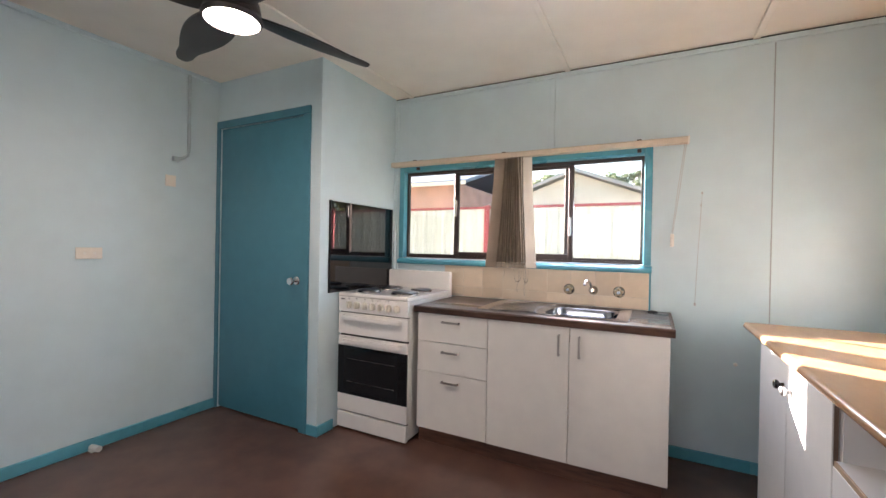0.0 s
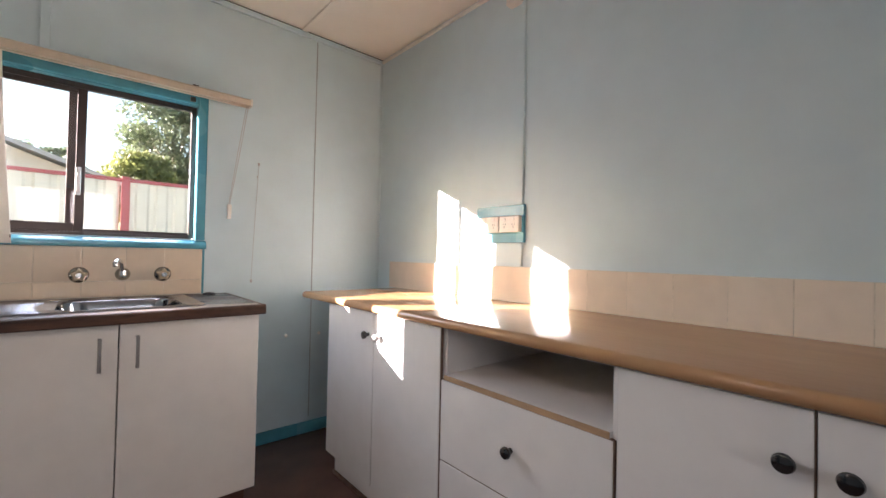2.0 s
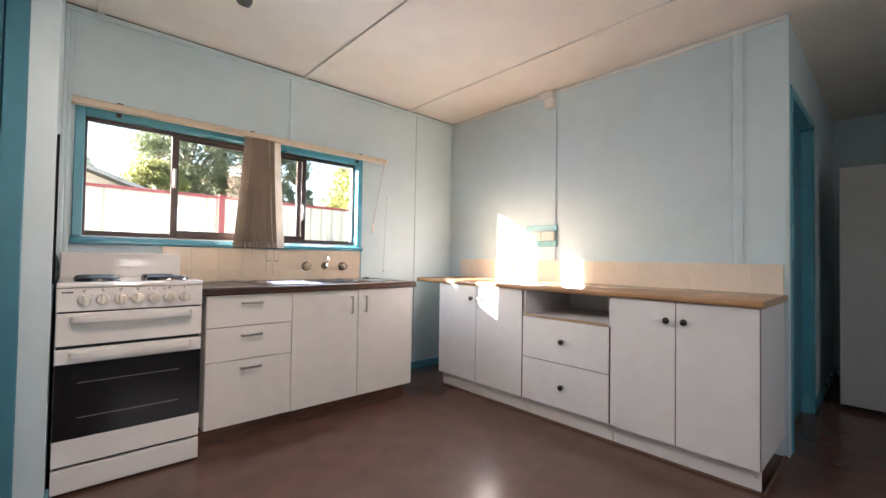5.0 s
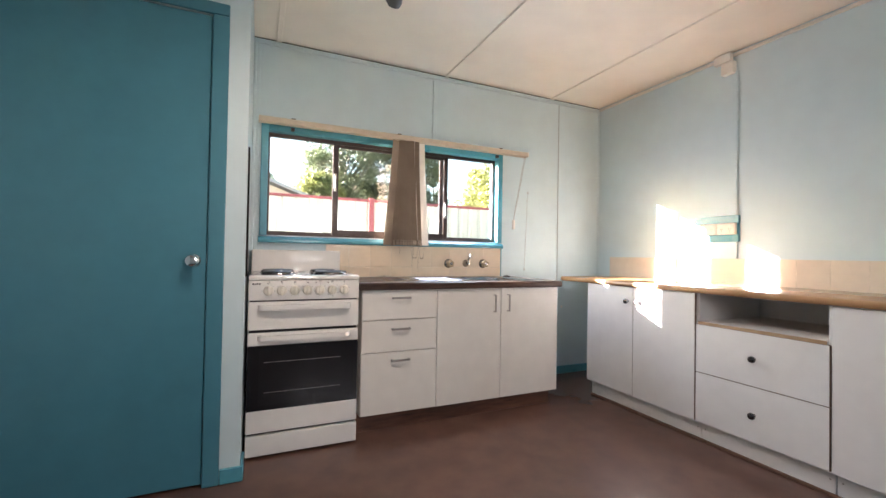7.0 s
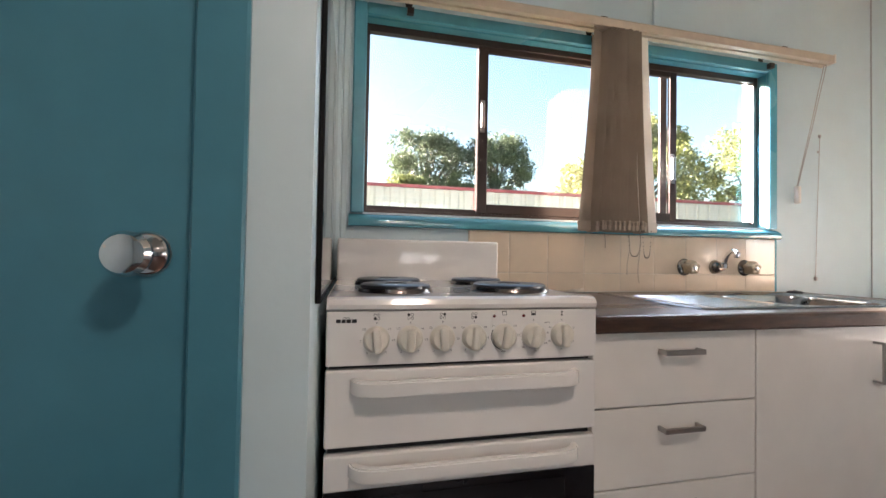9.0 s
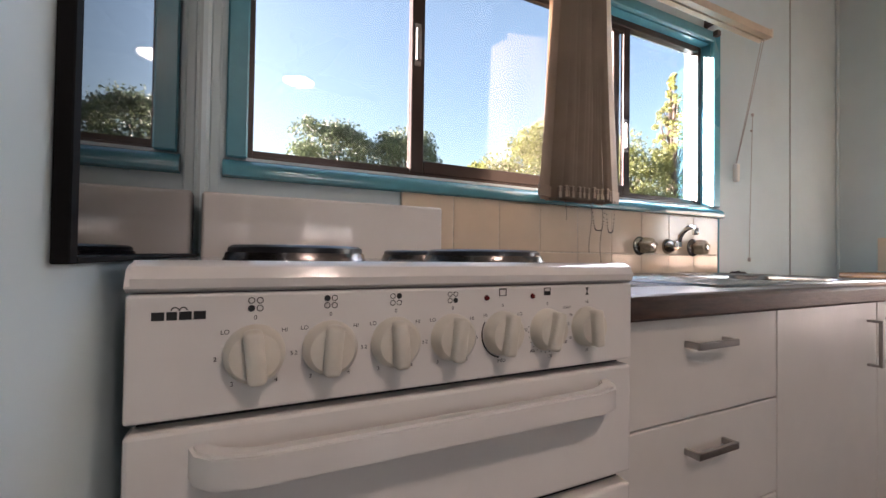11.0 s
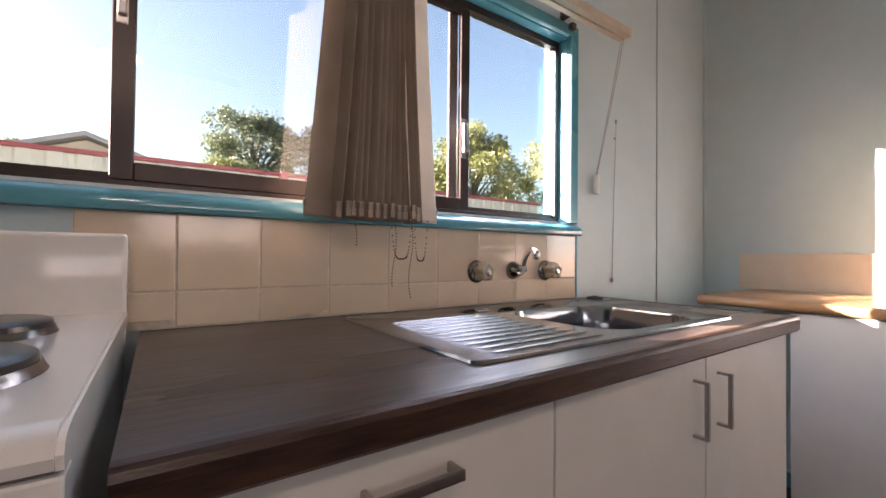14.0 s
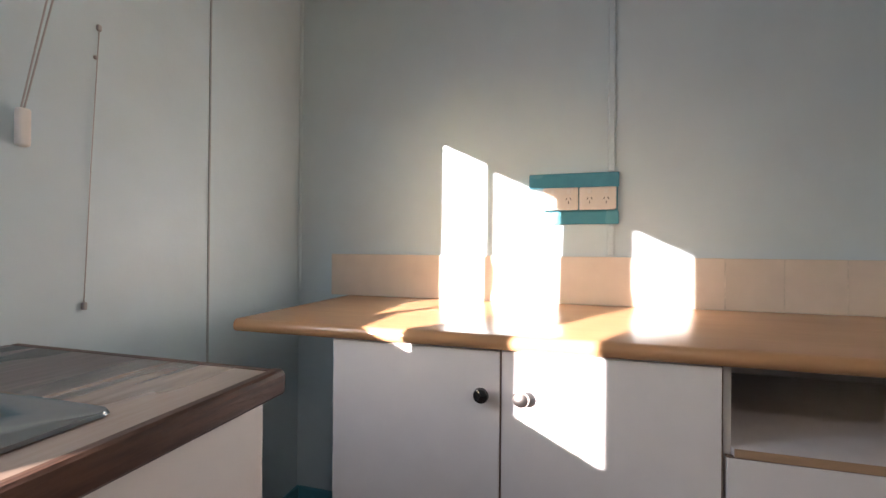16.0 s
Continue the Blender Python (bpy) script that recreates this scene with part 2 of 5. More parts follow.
M_BRICK = mat("pink_brick", (0.45, 0.27, 0.22), 0.85, vary=0.12, scale=5)
M_ROOFB = mat("blue_grey_roof", (0.09, 0.13, 0.19), 0.5, vary=0.1, scale=2)
M_ROOFG = mat("pale_grey_roof", (0.40, 0.40, 0.40), 0.6, vary=0.08, scale=2)
M_WEATHER = mat("cream_weatherboard", (0.66, 0.62, 0.54), 0.7, vary=0.05, scale=2)
M_BARK = mat("tree_bark", (0.13, 0.10, 0.08), 0.9, vary=0.3, scale=4, bump=0.5, bump_scale=12)


def leaf_mat(name, light, dark, through=0.4, rough=0.5):
    """Thin leaves and cloth: part of the light comes through them."""
    m = mat(name, light, rough, vary=0.3, scale=1.4, second=dark)
    n, l = m.node_tree.nodes, m.node_tree.links
    b = n["Principled BSDF"]
    tl, mx = n.new("ShaderNodeBsdfTranslucent"), n.new("ShaderNodeMixShader")
    l.new(b.inputs["Base Color"].links[0].from_socket, tl.inputs[0])
    mx.inputs[0].default_value = through
    l.new(b.outputs[0], mx.inputs[1])
    l.new(tl.outputs[0], mx.inputs[2])
    l.new(mx.outputs[0], n["Material Output"].inputs[0])
    return m


M_SLAT = leaf_mat("taupe_blind_fabric", (0.31, 0.25, 0.195), (0.24, 0.19, 0.15), 0.03, 0.85)
M_SLATW = leaf_mat("pale_blind_fabric", (0.72, 0.67, 0.60), (0.66, 0.61, 0.54), 0.18, 0.85)
M_LEAF = leaf_mat("gum_leaves", (0.13, 0.165, 0.085), (0.055, 0.08, 0.05), 0.3)
M_LEAFY = leaf_mat("yellow_green_leaves", (0.19, 0.205, 0.06), (0.095, 0.12, 0.045), 0.35)
M_PINE = leaf_mat("conifer_leaves", (0.26, 0.27, 0.09), (0.12, 0.15, 0.06))


# ---- builders ----
def thing(name, loc, label, category, group=""):
    ob = new(name)
    ob.location = loc
    ob.empty_display_size = 0.1
    ob["at"] = loc
    return tagged(ob, label, category, group)


def finish(name, bm, material, smooth=False):
    me = bpy.data.meshes.new(name)
    bmesh.ops.recalc_face_normals(bm, faces=bm.faces)
    bm.to_mesh(me)
    bm.free()
    for mt in material if isinstance(material, (list, tuple)) else [material]:
        me.materials.append(mt)
    if smooth:
        for p in me.polygons:
            p.use_smooth = True
        me.set_sharp_from_angle(angle=radians(35))
    return me


def put_under(ob, parent):
    ob.parent = parent
    if parent.type == "EMPTY":
        ob.matrix_parent_inverse = Matrix.Translation(parent.location).inverted()
    return ob


def part(name, bm, material, parent, label="", smooth=False):
    ob = new(name, finish(name, bm, material, smooth))
    put_under(ob, parent)
    return tagged(ob, label)


def solid(name, bm, material, label, category, kind="", smooth=False):
    return tagged(new(name, finish(name, bm, material, smooth)), label, category, "", kind)


def box(bm, x0, x1, y0, y1, z0, z1, bevel=0.0, seg=1):
    """Adds a box to bm, with its edges rounded by bevel."""
    r = bmesh.ops.create_cube(bm, size=1.0)
    vs = r["verts"]
    for v in vs:
        v.co = Vector((x0 + (v.co.x + 0.5) * (x1 - x0), y0 + (v.co.y + 0.5) * (y1 - y0), z0 + (v.co.z + 0.5) * (z1 - z0)))
    if bevel:
        es = list({e for v in vs for e in v.link_edges})
        bmesh.ops.bevel(bm, geom=es, offset=bevel, segments=seg, affect="EDGES", profile=0.5)
    return bm


def boxes(*rows, bevel=0.0, seg=1):
    bm = bmesh.new()
    for r in rows:
        box(bm, *r[:6], bevel=r[6] if len(r) > 6 else bevel, seg=r[7] if len(r) > 7 else seg)
    return bm


def lathe(bm, profile, m=Matrix(), n=24):
    """Turns (radius, height) rows about the local z axis."""
    rings = []
    for r, h in profile:
        if r < 1e-6:
            rings.append([bm.verts.new(m @ Vector((0, 0, h)))])
        else:
            rings.append([bm.verts.new(m @ Vector((r * math.cos(2 * math.pi * k / n), r * math.sin(2 * math.pi * k / n), h))) for k in range(n)])
    for a, b in zip(rings, rings[1:]):
        for k in range(n):
            j = (k + 1) % n
            if len(a) == 1 and len(b) > 1:
                bm.faces.new((a[0], b[k], b[j]))
            elif len(b) == 1 and len(a) > 1:
                bm.faces.new((a[k], a[j], b[0]))
            elif len(a) > 1:
                bm.faces.new((a[k], a[j], b[j], b[k]))
    return bm


def tube(bm, pts, r, n=8, caps=True):
    """A round bar along a line of points."""
    pts = [Vector(p) for p in pts]
    rings = []
    for i, p in enumerate(pts):
        d = (pts[min(i + 1, len(pts) - 1)] - pts[max(i - 1, 0)]).normalized()
        a = d.cross(Vector((0.3, 0.2, 0.93)))
        a = (a if a.length > 1e-3 else d.cross(Vector((1, 0, 0)))).normalized()
        b = d.cross(a)
        rr = r[i] if isinstance(r, (list, tuple)) else r
        rings.append([bm.verts.new(p + rr * (math.cos(2 * math.pi * k / n) * a + math.sin(2 * math.pi * k / n) * b)) for k in range(n)])
    for u, v in zip(rings, rings[1:]):
        for k in range(n):
            j = (k + 1) % n
            bm.faces.new((u[k], u[j], v[j], v[k]))
    if caps:
        bm.faces.new(rings[0])
        bm.faces.new(rings[-1])
    return bm


def extrude_profile(bm, pts, axis, a0, a1):
    """A prism: the outline pts (two coordinates) drawn along axis from a0 to a1."""
    def place(p, a):
        return {"x": (a, p[0], p[1]), "y": (p[0], a, p[1]), "z": (p[0], p[1], a)}[axis]
    lo = [bm.verts.new(place(p, a0)) for p in pts]
    hi = [bm.verts.new(place(p, a1)) for p in pts]
    for k in range(len(pts)):
        j = (k + 1) % len(pts)
        bm.faces.new((lo[k], lo[j], hi[j], hi[k]))
    bm.faces.new(lo)
    bm.faces.new(hi)
    return bm


def rounded(x0, x1, y0, y1, r, n=6):
    """The outline of a rectangle with round corners."""
    out = []
    for cx, cy, a in ((x1 - r, y1 - r, 0), (x0 + r, y1 - r, 90), (x0 + r, y0 + r, 180), (x1 - r, y0 + r, 270)):
        for k in range(n + 1):
            t = radians(a + 90 * k / n)
            out.append((cx + r * math.cos(t), cy + r * math.sin(t)))
    return out


TEXTS = {}


def lettering(text, size, m, material, parent):
    """Printed characters as a thin mesh: m takes the text's plane to its place."""
    key = (text, size)
    if key not in TEXTS:
        cu = bpy.data.curves.new("print", "FONT")
        cu.body, cu.size, cu.align_x, cu.align_y = text, size, "CENTER", "CENTER"
        tmp = new("print", cu)
        bpy.context.view_layer.update()
        me = bpy.data.meshes.new_from_object(tmp.evaluated_get(bpy.context.evaluated_depsgraph_get()))
        bpy.data.objects.remove(tmp)
        me.materials.clear()
        me.materials.append(material)
        TEXTS[key] = me
    ob = new("lettering", TEXTS[key])
    ob.matrix_basis = m
    return put_under(ob, parent)


# ---- structure ----
WX, EX, NY, SY, CZ = -2.70, 1.50, 3.70, -1.70, 2.57
TH = 0.12
HX, HY0, HY1 = 4.2, -0.75, 0.87


def structure(name, bm, m, label, category):
    return solid(name, bm, m, label, category, "structure")


PLAN = [(WX - TH, SY - TH), (EX + TH, SY - TH), (EX + TH, HY0 - TH), (HX + TH, HY0 - TH), (HX + TH, HY1 + TH), (EX + TH, HY1 + TH), (EX + TH, NY + TH), (WX - TH, NY + TH)]
structure("floor", extrude_profile(bmesh.new(), PLAN, "z", -0.1, 0.0), M_FLOOR, "glossy dark brown sheet floor with soft mottling", "floor")
OX0, OX1, OZ0, OZ1 = -1.53, 0.338, 1.21, 1.943
structure("wall_north", boxes((WX - TH, OX0, NY, NY + TH, 0, CZ), (OX1, EX + TH, NY, NY + TH, 0, CZ), (OX0, OX1, NY, NY + TH, 0, OZ0), (OX0, OX1, NY, NY + TH, OZ1, CZ)),
          M_WALL, "pale blue painted sheet wall with a wide window opening", "wall")
structure("wall_east", boxes((EX, EX + TH, HY1, NY, 0, CZ)), M_WALL, "pale blue painted sheet wall above the long counter", "wall")
structure("wall_west", boxes((WX - TH, WX, SY, NY, 0, CZ)), M_WALL, "plain pale blue painted wall with light switch", "wall")
DX0, DX1, DZ = -2.665, -1.775, 2.20
PX, PY = -1.617, 2.80
structure("pantry_wall", boxes((WX, DX0, PY, PY + 0.09, 0, CZ), (DX1, PX, PY, PY + 0.09, 0, CZ), (DX0, DX1, PY, PY + 0.09, DZ, CZ), (PX - 0.09, PX, PY + 0.09, NY, 0, CZ)),
          M_WALL, "pale blue painted pantry partition beside the stove", "wall")
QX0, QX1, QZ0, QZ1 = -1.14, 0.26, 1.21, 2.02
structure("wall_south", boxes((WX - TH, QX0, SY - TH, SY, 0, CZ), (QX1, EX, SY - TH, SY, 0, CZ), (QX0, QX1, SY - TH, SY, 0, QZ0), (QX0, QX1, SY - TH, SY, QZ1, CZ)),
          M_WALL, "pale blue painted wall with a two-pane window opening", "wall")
structure("wall_southeast", boxes((EX, EX + TH, SY - TH, HY0 - TH, 0, CZ)), M_WALL, "plain pale blue painted wall", "wall")
HD0, HD1, HDZ = 1.63, 2.53, 2.11
structure("hall_wall_north", boxes((EX + TH, HD0, HY1, HY1 + TH, 0, CZ), (HD1, HX, HY1, HY1 + TH, 0, CZ), (HD0, HD1, HY1, HY1 + TH, HDZ, CZ)), M_WALL, "pale blue wall of the dim side passage", "wall")
structure("hall_wall_south", boxes((EX, HX, HY0 - TH, HY0, 0, CZ)), M_WALL, "pale blue wall of the dim side passage", "wall")
structure("hall_wall_end", boxes((HX, HX + TH, HY0 - TH, HY1 + TH, 0, CZ)), M_WALL, "pale blue end wall of the dim side passage", "wall")
bm = extrude_profile(bmesh.new(), PLAN, "z", CZ, CZ + 0.1)
for x in (-1.46, -0.17, 0.91):
    box(bm, x - 0.018, x + 0.018, SY, NY, CZ - 0.013, CZ, 0.003)
structure("ceiling", bm, M_CEIL, "cream painted sheet ceiling with narrow joint battens", "ceiling")

# cornice strips with the open joint above them
trim_n = structure("trim", boxes((PX, EX, NY - 0.016, NY, CZ - 0.042, CZ - 0.010, 0.003)), M_WALL, "narrow pale blue strip along the wall top", "trim")
structure("trim", boxes((PX, EX, NY - 0.006, NY - 0.001, CZ - 0.0095, CZ - 0.001)), M_DARK, "dark open joint between wall strip and ceiling", "trim")
structure("trim", boxes((EX - 0.014, EX, HY1, NY - 0.017, CZ - 0.035, CZ - 0.012, 0.003)), M_BATTEN, "narrow cream strip along the wall top", "trim")
structure("trim", boxes((WX, WX + 0.014, SY, PY, CZ - 0.03, CZ, 0.003)), M_WALL, "narrow pale strip along the wall top", "trim")
# joint strips of the wall sheets
structure("trim", boxes((-0.290, -0.254, NY - 0.014, NY, 2.0, CZ - 0.046, 0.003)), M_WALL, "pale blue cover strip over a wall joint", "trim")
structure("trim", boxes((0.998, 1.004, NY - 0.0035, NY, 0.1, CZ - 0.046)), mat("joint_shadow_putty", (0.36, 0.41, 0.42), 0.8), "thin open joint between wall sheets", "trim")
structure("trim", boxes((PX, PX + 0.022, NY - 0.024, NY, 0.0, CZ - 0.046, 0.006), (PX + 0.022, PX + 0.045, NY - 0.012, NY, 0.0, CZ - 0.046, 0.004)), M_WALL, "pale corner strip beside the window", "trim")
structure("trim", boxes((EX - 0.014, EX, NY - 0.014, NY, 0.93, CZ - 0.046, 0.004)), M_WALL, "pale corner strip", "trim")
bm = bmesh.new()
extrude_profile(bm, [(EX - 0.022 * math.sin(math.pi * k / 8), 1.103 - 0.027 * math.cos(math.pi * k / 8)) for k in range(9)], "z", 1.105, CZ - 0.036)
structure("trim", bm, M_WALL, "wide rounded pale blue cover strip over a wall joint", "trim")
# skirtings
def skirting(x0, x1, y0, y1):
    structure("baseboard", boxes((x0, x1, y0, y1, 0, 0.072, 0.004)), M_TEAL, "teal painted skirting board", "skirting")


skirting(WX, WX + 0.016, SY, PY)
skirting(0.5, EX, NY - 0.016, NY)
skirting(EX - 0.016, EX, 3.2, NY - 0.016)
skirting(DX1 + 0.072, PX + 0.014, PY - 0.014, PY)
skirting(PX, PX + 0.014, PY, 2.95)
skirting(HD1 + 0.06, HX, HY1 - 0.016, HY1)

# ---- kitchen window ----
win = tagged(new("window_1"), "wide dark bronze aluminium sliding window with teal surround", "window", "", "structure")
win.location = (-0.6, NY, OZ0)
TY = NY - 0.020
bm = boxes((-1.560, -1.513, TY, NY - 0.001, 1.205, 1.982, 0.004), (0.332, 0.380, TY, NY - 0.001, 1.205, 1.982, 0.004), (-1.513, 0.332, TY, NY - 0.001, 1.936, 1.982, 0.004))
part("architrave", bm, M_TEAL, win)
bm = extrude_profile(bmesh.new(), [(NY + 0.040, 1.157), (NY + 0.040, 1.2080), (3.708, 1.2055), (3.690, 1.1990), (3.674, 1.1890), (3.667, 1.181), (3.666, 1.174), (3.666, 1.165), (3.668, 1.159), (3.673, 1.157)], "x", -1.566, 0.386)
part("window_sill", bm, M_SILL, win, smooth=True)
part("reveal", boxes((-1.530, -1.516, NY, NY + 0.04, 1.208, 1.936), (0.335, 0.3385, NY, NY + 0.04, 1.208, 1.936), (-1.516, 0.335, NY, NY + 0.04, 1.934, 1.943)), M_TEAL, win)
FY0, FY1 = NY + 0.04, NY + 0.072
part("window_frame", boxes((-1.528, -1.500, FY0, FY1, 1.212, 1.938, 0.002), (0.312, 0.3345, FY0, FY1, 1.212, 1.938, 0.002), (-1.500, 0.312, FY0, FY1, 1.908, 1.938, 0.002),
                           (-1.500, 0.312, FY0, FY1, 1.208, 1.226, 0.001), (-1.500, 0.312, FY0 + 0.016, FY1, 1.226, 1.242), (-1.514, 0.333, NY + 0.004, FY0, 1.2060, 1.2092)), M_BRONZE, win)


def sash(x0, x1, y, latches):
    fr = part("sash", boxes((x0, x0 + 0.042, y, y + 0.018, 1.2265, 1.907, 0.002), (x1 - 0.036, x1, y, y + 0.018, 1.2265, 1.907, 0.002),
                            (x0 + 0.042, x1 - 0.036, y, y + 0.018, 1.2265, 1.266, 0.002), (x0 + 0.042, x1 - 0.036, y, y + 0.018, 1.884, 1.907, 0.002)), M_BRONZE, win)
    for latch_x, lz in latches:
        part("latch", boxes((latch_x - 0.006, latch_x + 0.010, y - 0.014, y, lz - 0.05, lz + 0.05, 0.003, 2), (latch_x - 0.009, latch_x + 0.012, y - 0.004, y, lz - 0.066, lz + 0.066, 0.002)), M_NICKEL, fr)
    g = part("pane", boxes((x0 + 0.042, x1 - 0.036, y + 0.008, y + 0.012, 1.266, 1.884)), M_GLASS, fr)
    return g


def fixed_pane(x0, x1):
    part("pane", boxes((x0, x1, FY1 - 0.008, FY1 - 0.004, 1.222, 1.908)), M_GLASS, win)
    part("stile", boxes((x1 - 0.034 if x0 < -1 else x0, x1 if x0 < -1 else x0 + 0.034, FY1 - 0.0075, FY1 + 0.006, 1.222, 1.908, 0.002)), M_BRONZE, win)


sash(-1.066, -0.120, FY0 + 0.002, ((-1.050, 1.620), (-0.146, 1.466)))
fixed_pane(-1.500, -1.030)
fixed_pane(-0.188, 0.312)

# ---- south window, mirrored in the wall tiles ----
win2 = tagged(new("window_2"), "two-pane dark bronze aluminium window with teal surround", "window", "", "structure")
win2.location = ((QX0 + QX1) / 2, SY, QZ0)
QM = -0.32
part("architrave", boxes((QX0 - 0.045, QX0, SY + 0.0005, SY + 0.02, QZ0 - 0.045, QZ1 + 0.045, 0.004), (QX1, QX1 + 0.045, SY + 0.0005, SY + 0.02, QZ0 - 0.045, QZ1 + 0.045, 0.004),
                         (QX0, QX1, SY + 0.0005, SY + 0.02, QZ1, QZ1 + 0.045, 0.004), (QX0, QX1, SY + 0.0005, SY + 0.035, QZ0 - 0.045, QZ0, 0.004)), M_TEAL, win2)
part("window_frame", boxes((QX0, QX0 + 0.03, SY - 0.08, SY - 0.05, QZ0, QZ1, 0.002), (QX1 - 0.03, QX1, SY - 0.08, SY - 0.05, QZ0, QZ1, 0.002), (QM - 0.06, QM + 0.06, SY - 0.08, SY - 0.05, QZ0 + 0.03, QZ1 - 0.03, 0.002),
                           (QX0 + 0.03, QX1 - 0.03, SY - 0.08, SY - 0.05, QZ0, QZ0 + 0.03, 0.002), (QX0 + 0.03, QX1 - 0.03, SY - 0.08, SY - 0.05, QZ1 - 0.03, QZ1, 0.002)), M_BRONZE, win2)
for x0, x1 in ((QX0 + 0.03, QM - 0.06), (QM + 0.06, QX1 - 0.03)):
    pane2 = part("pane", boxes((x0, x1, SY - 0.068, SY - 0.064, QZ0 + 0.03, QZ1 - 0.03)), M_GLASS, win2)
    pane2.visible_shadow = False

# ---- vertical blind ----
blind = thing("vertical_blind", (-0.5, 3.6, 1.98), "taupe fabric vertical blind drawn to the middle of its beige rail", "blind")
bm = bmesh.new()
extrude_profile(bm, [(3.572, 1.962), (3.572, 1.992), (3.578, 1.999), (3.622, 1.999), (3.628, 1.992), (3.628, 1.962), (3.606, 1.962), (3.606, 1.970), (3.594, 1.970), (3.594, 1.962)], "x", -1.578, 0.566)
part("headrail", bm, M_RAIL, blind)
part("end_cap", boxes((0.566, 0.576, 3.570, 3.630, 1.960, 2.001, 0.003, 2)), M_PLASTIC, blind, "cream plastic end cap")
for x in (-1.36, -0.6, 0.30):
    part("bracket", boxes((x - 0.014, x + 0.014, 3.585, NY - 0.001, 2.000, 2.008), (x - 0.012, x + 0.012, NY - 0.004, NY - 0.001, 1.985, 2.03), (x - 0.012, x + 0.012, 3.640, 3.66, 1.937, 1.96), bevel=0.001), M_BRONZE, blind, "dark metal bracket")


M_CLIP = mat("brown_clip_plastic", (0.26, 0.205, 0.165), 0.5)


def slat(x_top, x_bot, turn_top, turn_bot, width, material, y_mid=3.602, z0=1.160, sway=0.0, arch=0.008, narrow=1.0):
    """A hanging fabric strip, slightly bowed across, that may turn and lean on its way down."""
    bm = bmesh.new()
    rows, cols = 14, 10
    for side in (0, 1):
        grid = []
        for i in range(rows + 1):
            u = i / rows
            z = 1.957 + (z0 - 1.957) * u
            cx = x_top + (x_bot - x_top) * u ** 1.25
            a = radians(turn_top + (turn_bot - turn_top) * u)
            row = []
            for j in range(cols + 1):
                s = (j / cols - 0.5) * width * (narrow + (1 - narrow) * u)
                bow = arch * (1 - (2 * j / cols - 1) ** 2) + side * 0.0016 + sway * math.sin(3 * u + x_top * 40) * 0.003
                row.append(bm.verts.new((cx + s * math.cos(a) - bow * math.sin(a), y_mid + s * math.sin(a) + bow * math.cos(a), z)))
            grid.append(row)
        for i in range(rows):
            for j in range(cols):
                bm.faces.new((grid[i][j], grid[i][j + 1], grid[i + 1][j + 1], grid[i + 1][j]))
    s_ob = part("slat", bm, material, blind, smooth=True)
    # weight pocket and chain clip at the foot
    a = radians(turn_bot)
    y_mid += min(0.0, arch) * 0.98
    c, s = math.cos(a), math.sin(a)
    bm = bmesh.new()
    box(bm, -width / 2 + 0.002, width / 2 - 0.002, -0.0035, 0.0035, z0 + 0.004, z0 + 0.040, 0.001)
    bmesh.ops.transform(bm, matrix=Matrix(((c, -s, 0, x_bot), (s, c, 0, y_mid), (0, 0, 1, 0), (0, 0, 0, 1))), verts=bm.verts)
    part("hem_weight", bm, material, s_ob)
    for e in (-1, 1):
        bm = bmesh.new()
        box(bm, e * (width / 2 - 0.004) - 0.003, e * (width / 2 - 0.004) + 0.003, -0.005, 0.005, z0 + 0.022, z0 + 0.038, 0.002)
        bmesh.ops.transform(bm, matrix=Matrix(((c, -s, 0, x_bot), (s, c, 0, y_mid), (0, 0, 1, 0), (0, 0, 0, 1))), verts=bm.verts)
        part("chain_clip", bm, M_CLIP, s_ob, "small brown chain clip")


rs = random.Random(4)
NS = 12
slat(-0.612, -0.672, 30, 24, 0.100, M_SLAT, y_mid=3.590, z0=1.160, sway=1.0)
for xt, xb in ((-0.575, -0.610), (-0.530, -0.535), (-0.490, -0.468)):
    slat(xt, xb, 4, 4, 0.100, M_SLAT, y_mid=3.640 + 0.1 * (xt + 0.53), z0=1.164)
for k in range(NS):
    u = k / (NS - 1)
    slat(-0.594 + 0.128 * u + rs.uniform(-0.002, 0.002), -0.638 + 0.212 * u + rs.uniform(-0.003, 0.003), 14 + rs.uniform(-9, 9), 12 + rs.uniform(-10, 10), 0.0185, M_SLAT, y_mid=3.622, z0=1.160 + rs.uniform(-0.004, 0.004), sway=1.0, arch=-0.058 + rs.uniform(-0.008, 0.008), narrow=0.62)
slat(-0.438, -0.392, 16, 14, 0.100, M_SLATW, y_mid=3.588, z0=1.163)
# ball chains hanging under the slats
for x0, x1, drop, y in ((-0.50, -0.44, 0.10, 3.57), (-0.43, -0.39, 0.105, 3.575)):
    bm = bmesh.new()
    for k in range(33):
        u = k / 32
        p = (x0 + (x1 - x0) * u, y, 1.165 - drop * (1 - (2 * u - 1) ** 4))
        bmesh.ops.create_icosphere(bm, subdivisions=1, radius=0.0022, matrix=Matrix.Translation(p))
    tagged(part("ball_chain", bm, M_BRONZE, blind, "loose metal ball chain"), kind="stuff")
for x, zt, zb in ((-0.585, 1.163, 1.09), (-0.475, 1.163, 0.985), (-0.425, 1.163, 0.95)):
    bm = bmesh.new()
    for k in range(int((zt - zb) / 0.008)):
        bmesh.ops.create_icosphere(bm, subdivisions=1, radius=0.0022, matrix=Matrix.Translation((x + 0.006 * math.sin(k * 0.25), 3.60, zt - k * 0.008)))
    tagged(part("ball_chain", bm, M_BRONZE, blind, "loose metal ball chain"), kind="stuff")
